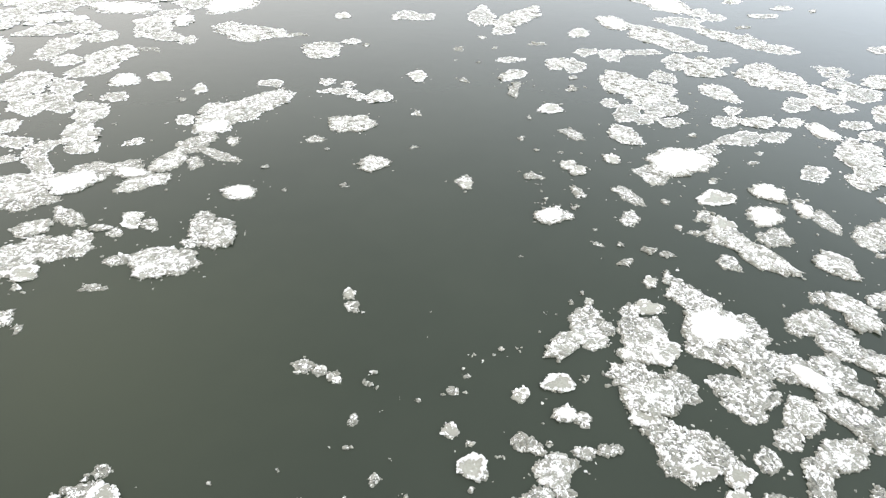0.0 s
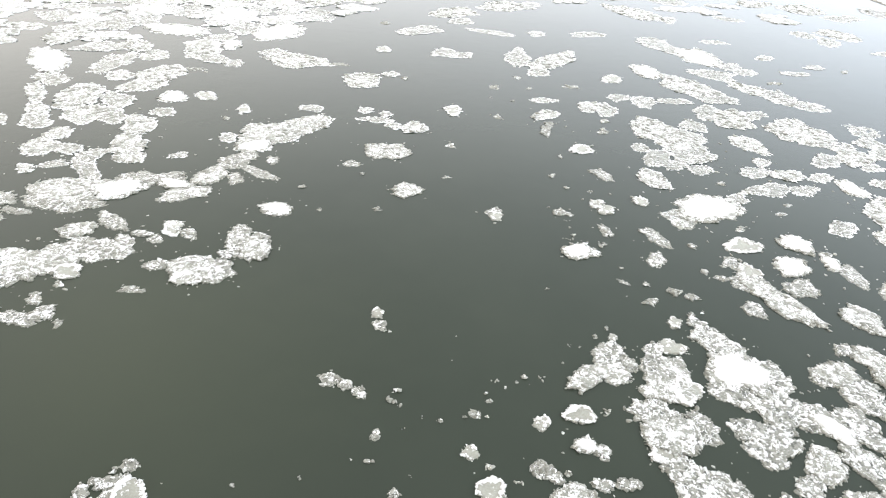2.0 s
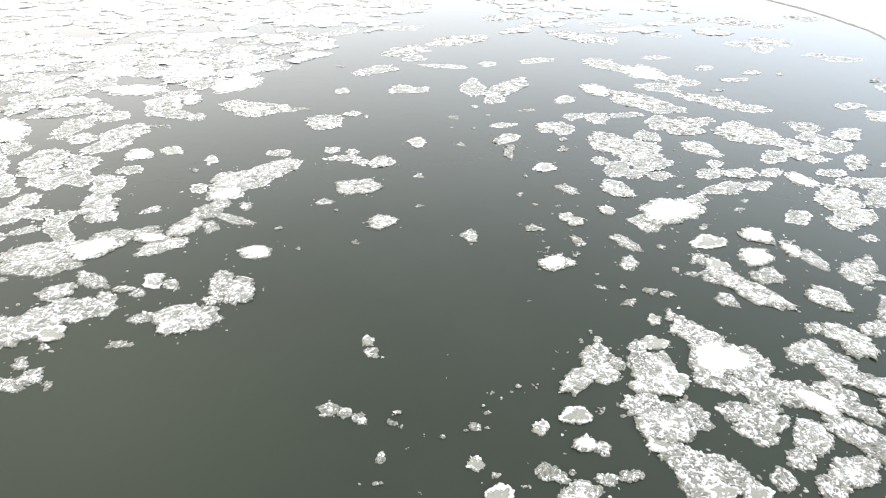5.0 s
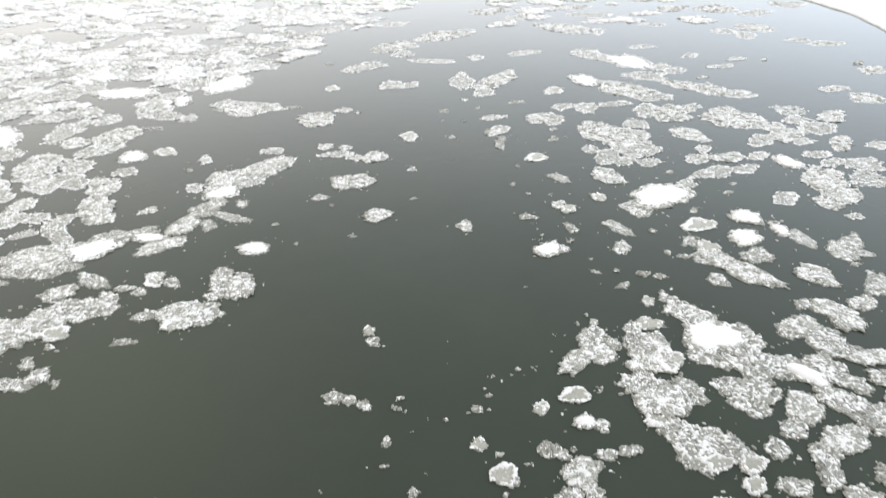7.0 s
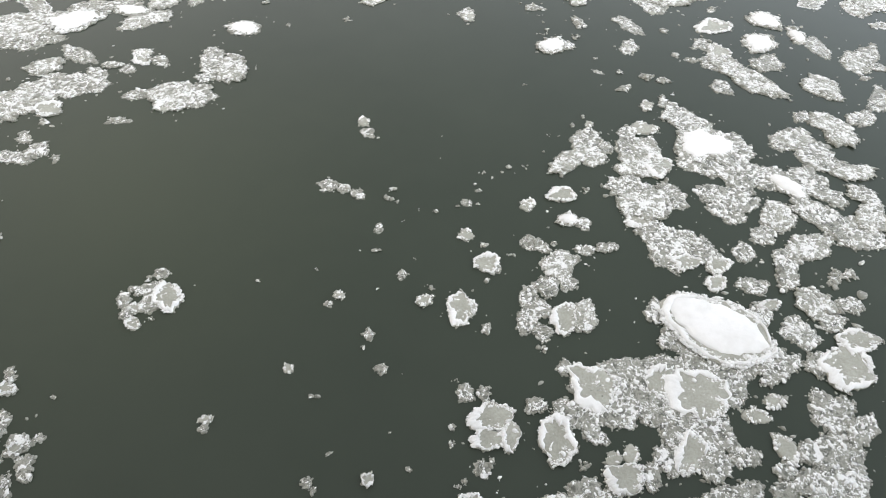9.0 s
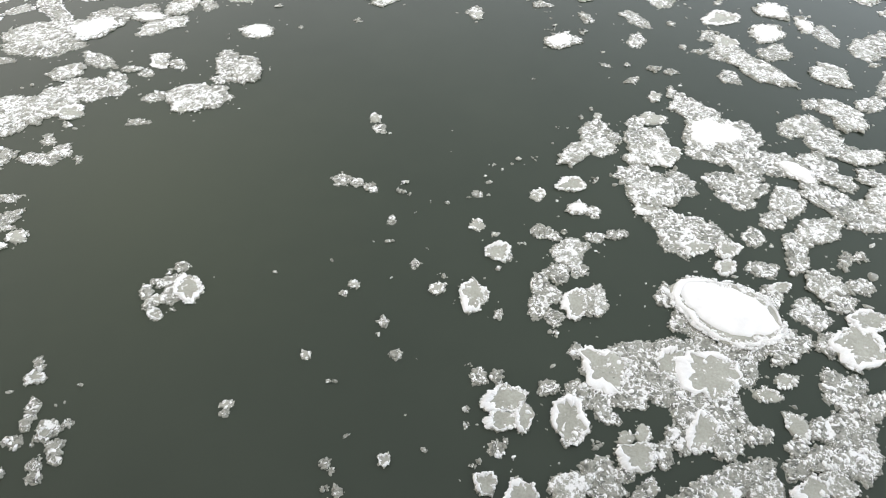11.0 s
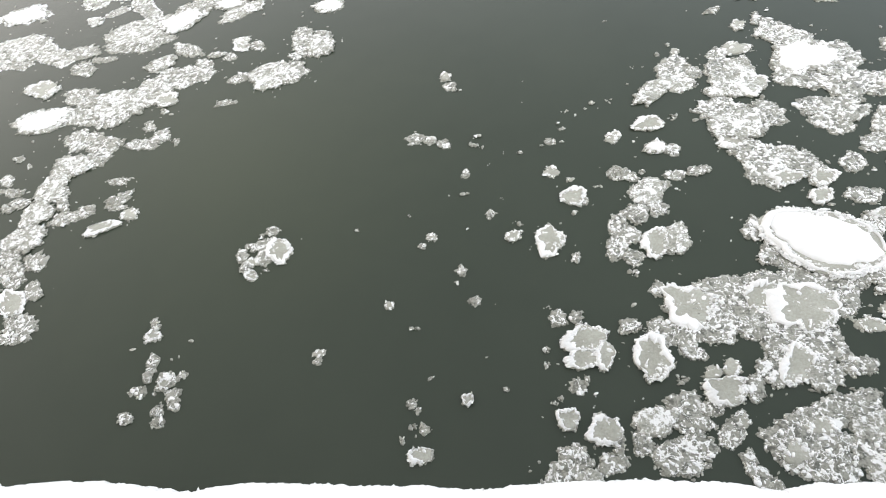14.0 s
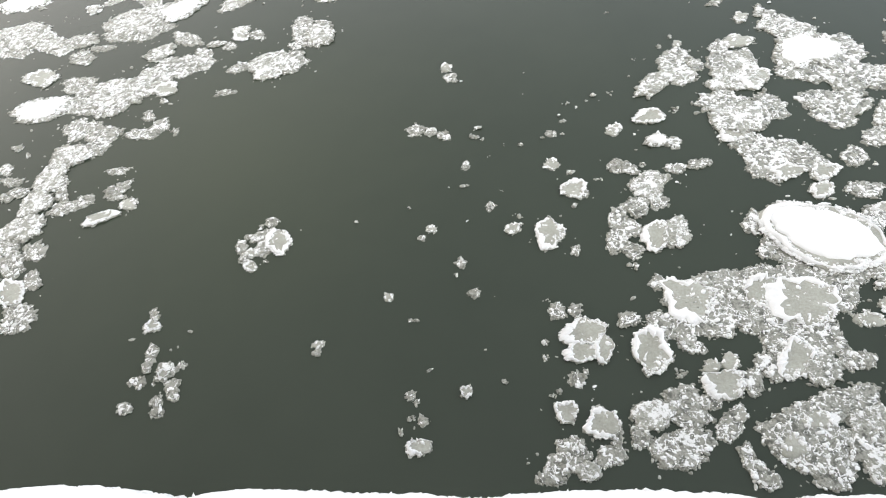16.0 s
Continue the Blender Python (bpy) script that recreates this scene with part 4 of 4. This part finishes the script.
floe(-5.48, 6.54, 0.13, 0.11, 2, "s")
floe(-0.25, 8.52, 0.05, 0.04, -5, "c")
floe(0.12, 8.45, 0.09, 0.05, -21, "c")
floe(6.39, 5.46, 0.40, 0.20, 50, "s")
floe(-5.94, 5.87, 0.13, 0.09, -39, "s")
floe(7.10, 4.40, 0.29, 0.16, 47, "s")
floe(-5.80, 6.01, 0.15, 0.11, -34, "r")
floe(-7.40, 3.70, 0.23, 0.10, -72, "s")
floe(-5.56, 6.11, 0.24, 0.15, -64, "s")
floe(3.75, 7.32, 0.23, 0.11, 5, "s")
floe(-0.65, 8.18, 0.10, 0.09, -81, "c")
floe(-5.26, 6.26, 0.39, 0.28, -59, "R")
floe(-7.41, 3.41, 0.12, 0.07, -56, "s")
floe(6.84, 4.44, 0.09, 0.06, 48, "c")
floe(-7.50, 3.12, 0.16, 0.10, -20, "s")
floe(-5.76, 5.65, 0.18, 0.12, -24, "R")
floe(-1.15, 7.98, 0.13, 0.09, -85, "g")
floe(-7.58, 2.58, 0.14, 0.09, -6, "s")
floe(3.27, 7.27, 0.22, 0.11, 4, "s")
floe(7.31, 3.08, 0.39, 0.20, 40, "s")
floe(-5.44, 5.75, 0.09, 0.06, -20, "c")
floe(2.60, 7.45, 0.10, 0.07, 74, "c")
floe(-6.70, 4.15, 0.07, 0.04, -22, "c")
floe(0.74, 7.75, 0.17, 0.17, -32, "r")
floe(2.17, 7.46, 0.30, 0.19, -27, "g")
floe(-7.15, 3.04, 0.08, 0.05, -34, "c")
floe(6.96, 3.44, 0.45, 0.35, 47, "s")
floe(-6.98, 3.29, 0.21, 0.18, 2, "s")
floe(-7.00, 3.24, 0.11, 0.10, 15, "R")
floe(2.42, 7.29, 0.11, 0.10, -20, "g")
floe(6.32, 4.36, 0.51, 0.26, 31, "s")
floe(3.24, 6.88, 0.08, 0.07, 56, "c")
floe(5.46, 5.21, 1.15, 0.73, -30, "P")
floe(1.10, 7.46, 0.10, 0.08, 1, "c")
floe(-1.54, 7.36, 0.04, 0.03, -19, "c")
floe(-3.55, 6.62, 0.06, 0.05, -44, "c")
floe(-6.69, 3.40, 0.10, 0.06, 15, "g")
floe(-6.94, 2.82, 0.08, 0.05, -33, "c")
floe(-6.98, 2.68, 0.13, 0.08, -24, "s")
floe(-1.18, 7.35, 0.10, 0.06, -7, "c")
floe(-6.76, 2.97, 0.16, 0.13, -43, "s")
floe(2.65, 6.88, 0.42, 0.37, 48, "w")
floe(-6.90, 2.47, 0.13, 0.08, -20, "s")
floe(-2.39, 6.88, 0.05, 0.04, -35, "c")
floe(6.74, 2.64, 0.49, 0.35, 43, "s")
floe(-6.66, 2.78, 0.11, 0.07, -51, "s")
floe(5.65, 4.44, 0.39, 0.16, -20, "s")
floe(5.52, 4.52, 0.33, 0.21, 12, "s")
floe(4.35, 5.65, 0.29, 0.15, 69, "s")
floe(6.72, 2.15, 0.39, 0.23, 47, "s")
floe(1.14, 6.96, 0.29, 0.26, 72, "R")
floe(6.01, 3.67, 0.25, 0.13, 18, "r")
floe(6.44, 2.73, 0.30, 0.22, 35, "s")
floe(1.30, 6.82, 0.13, 0.10, 79, "s")
floe(2.75, 6.37, 0.20, 0.14, 23, "s")
floe(6.17, 2.76, 0.20, 0.10, 60, "s")
floe(4.47, 5.07, 0.28, 0.16, 58, "s")
floe(2.31, 6.32, 0.26, 0.23, 59, "s")
floe(4.68, 4.84, 0.40, 0.18, -36, "s")
floe(-0.64, 6.70, 0.12, 0.09, -83, "g")
floe(6.31, 2.22, 0.35, 0.28, 10, "s")
floe(1.05, 6.51, 0.11, 0.08, -0, "c")
floe(5.17, 4.07, 0.56, 0.41, 44, "s")
floe(5.57, 3.42, 0.25, 0.16, -3, "r")
floe(-1.90, 6.22, 0.11, 0.10, -63, "r")
floe(5.86, 2.81, 0.30, 0.19, -83, "r")
floe(-1.15, 6.34, 0.07, 0.06, -13, "c")
floe(6.04, 2.23, 0.33, 0.21, 3, "s")
floe(-1.77, 6.14, 0.08, 0.05, -45, "c")
floe(6.10, 1.79, 0.30, 0.24, -28, "w")
floe(4.56, 4.43, 0.42, 0.22, 3, "s")
floe(-2.08, 6.01, 0.07, 0.06, 84, "g")
floe(-0.04, 6.35, 0.07, 0.07, -80, "c")
floe(1.90, 6.05, 0.35, 0.16, 80, "s")
floe(2.91, 5.57, 0.40, 0.27, 70, "w")
floe(5.70, 2.44, 0.20, 0.14, 20, "s")
floe(-0.03, 6.13, 0.06, 0.05, 88, "c")
floe(2.07, 5.77, 0.23, 0.19, 68, "s")
floe(2.52, 5.54, 0.38, 0.28, 70, "R")
floe(-0.20, 6.03, 0.17, 0.13, 32, "r")
floe(4.64, 3.87, 0.62, 0.55, 5, "R")
floe(5.55, 2.09, 0.24, 0.16, 16, "s")
floe(5.62, 1.71, 0.33, 0.23, 23, "R")
floe(0.51, 5.82, 0.41, 0.30, 84, "R")
floe(5.17, 2.68, 0.20, 0.14, 19, "s")
floe(4.03, 4.17, 0.40, 0.23, 61, "R")
floe(1.77, 5.50, 0.28, 0.19, 77, "s")
floe(4.97, 2.74, 0.21, 0.11, 62, "s")
floe(2.05, 5.23, 0.19, 0.17, 55, "s")
floe(4.66, 3.13, 0.41, 0.35, 2, "s")
floe(3.82, 3.98, 1.68, 0.61, 5, "s")
floe(0.98, 5.34, 0.11, 0.08, 81, "g")
floe(-1.27, 5.28, 0.12, 0.09, -84, "g")
floe(-4.00, 3.65, 0.11, 0.08, -18, "r")
floe(-2.70, 4.60, 0.10, 0.08, -67, "r")
floe(-4.00, 3.49, 0.08, 0.06, -66, "g")
floe(4.02, 3.43, 0.55, 0.15, 2, "s")
floe(1.99, 4.87, 0.12, 0.10, 13, "c")
floe(4.54, 2.56, 0.31, 0.23, 42, "s")
floe(4.79, 2.05, 0.43, 0.23, 13, "s")
floe(4.91, 1.69, 0.33, 0.24, 28, "w")
floe(-1.36, 4.98, 0.07, 0.06, -44, "c")
floe(4.06, 3.11, 0.30, 0.22, 16, "s")
floe(2.35, 4.47, 0.15, 0.12, 63, "s")
floe(4.19, 2.77, 0.44, 0.26, 54, "R")
floe(4.81, 1.32, 0.37, 0.27, 33, "s")
floe(4.82, 1.05, 0.31, 0.20, 51, "w")
floe(2.80, 4.04, 0.55, 0.43, -66, "R")
floe(-1.02, 4.54, 0.11, 0.09, -86, "g")
floe(3.84, 2.58, 0.19, 0.15, 43, "s")
floe(-2.24, 4.03, 0.07, 0.05, -8, "c")
floe(3.02, 3.48, 0.40, 0.18, -19, "s")
floe(3.69, 2.76, 0.17, 0.12, 56, "s")
floe(-2.11, 4.02, 0.06, 0.04, -6, "c")
floe(4.19, 1.74, 0.25, 0.14, 5, "r")
floe(4.14, 1.84, 0.54, 0.22, 13, "s")
floe(2.17, 3.70, 0.16, 0.12, 70, "s")
floe(4.14, 1.08, 0.37, 0.32, 16, "s")
floe(3.19, 2.79, 0.21, 0.13, 68, "r")
floe(3.44, 2.42, 0.23, 0.15, 57, "s")
floe(3.95, 1.42, 0.54, 0.53, 30, "s")
floe(4.08, 0.80, 0.18, 0.10, -7, "s")
floe(2.63, 3.20, 0.26, 0.16, -52, "s")
floe(1.71, 3.73, 0.17, 0.15, 19, "s")
floe(0.82, 3.98, 0.14, 0.10, 81, "s")
floe(0.48, 4.01, 0.16, 0.15, 69, "s")
floe(2.88, 2.73, 0.15, 0.13, 36, "r")
floe(3.72, 1.34, 0.23, 0.17, 30, "r")
floe(3.65, 1.50, 0.34, 0.26, 42, "s")
floe(2.99, 2.40, 0.39, 0.26, 16, "R")
floe(1.99, 3.11, 0.49, 0.32, 79, "R")
floe(3.13, 1.88, 0.12, 0.08, 63, "r")
floe(0.90, 3.54, 0.43, 0.28, 6, "R")
floe(2.38, 2.64, 0.14, 0.08, 1, "c")
floe(-1.85, 2.98, 0.07, 0.04, 31, "c")
floe(2.69, 2.12, 0.19, 0.13, 6, "s")
floe(-0.85, 3.32, 0.03, 0.02, -5, "c")
floe(2.93, 1.75, 0.30, 0.17, 54, "s")
floe(1.20, 3.18, 0.29, 0.17, 80, "R")
floe(3.28, 0.87, 0.13, 0.10, 29, "w")
floe(0.21, 3.38, 0.08, 0.07, 6, "c")
floe(-2.17, 2.52, 0.09, 0.08, -71, "g")
floe(3.14, 0.99, 0.23, 0.15, -56, "s")
floe(3.04, 1.27, 0.15, 0.09, 85, "s")
floe(0.80, 3.13, 0.30, 0.20, 0, "R")
floe(-2.07, 2.40, 0.08, 0.07, -72, "c")
floe(2.31, 2.17, 0.30, 0.26, 30, "s")
floe(0.20, 3.09, 0.09, 0.06, 85, "c")
floe(2.36, 1.88, 0.28, 0.17, 2, "s")
floe(-2.14, 2.10, 0.11, 0.06, -5, "c")
floe(-2.31, 1.86, 0.08, 0.05, -79, "c")
floe(0.84, 2.75, 0.12, 0.09, 78, "c")
floe(-1.94, 2.05, 0.11, 0.07, -80, "g")
floe(-1.20, 2.53, 0.12, 0.10, -78, "R")
floe(2.30, 1.51, 0.34, 0.23, 6, "s")
floe(0.67, 2.65, 0.14, 0.12, 78, "s")
floe(-0.52, 2.67, 0.06, 0.05, -6, "c")
floe(1.80, 1.96, 0.38, 0.25, 9, "w")
floe(0.92, 2.47, 0.07, 0.06, 8, "c")
floe(-2.00, 1.61, 0.23, 0.15, -3, "R")
floe(0.36, 2.44, 0.06, 0.05, 51, "c")
floe(0.89, 2.25, 0.07, 0.06, 5, "c")
floe(2.05, 1.23, 0.32, 0.15, 0, "s")
floe(0.27, 2.36, 0.07, 0.05, -1, "c")
floe(1.86, 1.40, 0.23, 0.20, 42, "s")
floe(1.54, 1.62, 0.20, 0.14, 72, "s")
floe(0.44, 2.08, 0.21, 0.19, 28, "R")
floe(0.99, 1.85, 0.29, 0.27, 51, "R")
floe(1.17, 1.59, 0.20, 0.07, -86, "s")
floe(1.03, 1.32, 0.22, 0.16, 4, "s")
floe(0.45, 1.40, 0.27, 0.24, 68, "s")
floe(-0.22, 1.32, 0.08, 0.05, -1, "c")
floe(0.66, 1.11, 0.21, 0.15, 2, "w")
floe(0.21, 1.20, 0.22, 0.17, 4, "s")
floe(-0.02, 1.09, 0.09, 0.07, 2, "c")
floe(0.10, 1.00, 0.21, 0.07, -2, "s")

# ---- drift ice farther up the river ----
def taken_grid():
    cells = set()
    for x, y, a, b in FLOES:
        r = max(a, b) * 0.85
        for i in np.arange(x - r, x + r + 0.4, 0.5):
            for j in np.arange(y - r, y + r + 0.4, 0.5):
                cells.add((round(i * 2), round(j * 2)))
    return cells


def drift_ice(rows, seed, label):
    """Many small floes in one sheet; rows: x0, x1, y0, y1, pieces, dense west of the channel."""
    rng = np.random.default_rng(seed)
    taken = taken_grid()
    sv, sf, lv, lf, bv, bf = [], [], [], [], [], []
    ns = nl = nb = 0
    for x0, x1, y0, y1, count in rows:
        for _ in range(count):
            x, y = rng.uniform(x0, x1), rng.uniform(y0, y1)
            if x0 < 0 and y > 14 and x > channel(y):
                continue
            if (round(x * 2), round(y * 2)) in taken:
                continue
            a = rng.uniform(0.35, 1.1) * (1 + 0.006 * y)
            b = a * rng.uniform(0.45, 0.95)
            turn = rng.uniform(-0.5, 0.9)
            line = Outline(rng, a, b, 1.2)
            v, f = slab_arrays(rng, line, 0.035, 0.4, True)
            c, s = math.cos(turn), math.sin(turn)
            m = np.array([[c, s, 0], [-s, c, 0], [0, 0, 1]])
            v = v @ m + [x, y, rng.uniform(-0.02, 0.02)]
            sv.append(v)
            sf += [[i + ns for i in q] for q in f]
            ns += len(v)
            unit = 0.06 + 0.0028 * math.hypot(x, y)
            white = rng.uniform() < 0.5
            n = int((0.42 if white else 0.15) * a * b / unit ** 2) + 2
            px, py = line.at(rng.uniform(0, 6.28, n), np.sqrt(rng.uniform(0, 0.95, n)))
            p = np.stack([px, py, np.full(n, 0.035)], 1) @ m + [x, y, 0]
            v, f = lump_arrays(rng, p, unit * np.exp(rng.normal(-0.1, 0.4, n)), 0.22, False)
            lv.append(v)
            lf.append(f + nl)
            nl += len(v)
            n = int(1.6 * a / unit)
            px, py = line.at(rng.uniform(0, 6.28, n), 1.0 + rng.normal(0, 0.08, n))
            p = np.stack([px, py, np.full(n, 0.01)], 1) @ m + [x, y, 0]
            v, f = lump_arrays(rng, p, unit * np.exp(rng.normal(-0.1, 0.4, n)), 0.22, False)
            bv.append(v)
            bf.append(f + nb)
            nb += len(v)
    thing = tagged(new("drift_ice"), label, "drift ice", kind="stuff")
    mesh_object("ice_sheet", np.concatenate(sv), sf, ICE_SNOWY, thing)
    tagged(mesh_object("snow_crust", np.concatenate(lv), np.concatenate(lf), LUMP, thing), kind="stuff")
    tagged(mesh_object("brash", np.concatenate(bv), np.concatenate(bf), LUMP, thing), kind="stuff")


def channel(y):
    """East edge of the close-packed ice."""
    return -11.8 + 0.43 * (y - 30) + 0.7 * math.sin(y * 0.8)


drift_ice([(-28, 2, 29, 46, 520), (-45, -25, 14, 46, 300)], 5, "close-packed drift ice covering the river beside the channel")
drift_ice([(-60, 6, 46, 75, 900), (6, 24, 46, 75, 110), (-80, 22, 75, 130, 450)], 6, "broken drift ice far up the wide river")
drift_ice([(15, 27, 4, 14, 50)], 7, "scattered drift ice near the snowy bank")


def crumbs():
    """Loose crumbs of ice shed by the floes, afloat close to their edges."""
    rng = np.random.default_rng(11)
    pos, size = [], []
    for x, y, a, b in FLOES:
        if math.hypot(x, y) > 26 or max(a, b) < 0.2:
            continue
        for _ in range(int(5 * (a + b))):
            th, q = rng.uniform(0, 6.28), 1.1 + abs(rng.normal(0, 0.22)) / max(a, 0.3)
            pos.append((x + a * q * math.cos(th), y + 0.5 * (a + b) * q * math.sin(th), 0.0))
            size.append(0.018 * math.exp(rng.normal(0, 0.45)) * (1 + 0.03 * math.hypot(x, y)))
    # a loose trail of crumbs along the slow edge of the channel
    for _ in range(25):
        y = rng.uniform(3.2, 22)
        x = -1.4 + 0.32 * y + rng.normal(0, 1.2)
        for _ in range(rng.integers(1, 7)):
            pos.append((x + rng.normal(0, 0.045), y + rng.normal(0, 0.03), 0.004))
            size.append(0.016 * math.exp(rng.normal(0, 0.35)) * (1 + 0.03 * y))
    v, f = lump_arrays(rng, np.array(pos), np.array(size), 0.5, True)
    tagged(mesh_object("ice_crumbs", v, f, BRASH), "tiny loose crumbs of grey ice floating between floes", "broken ice", kind="stuff")


crumbs()
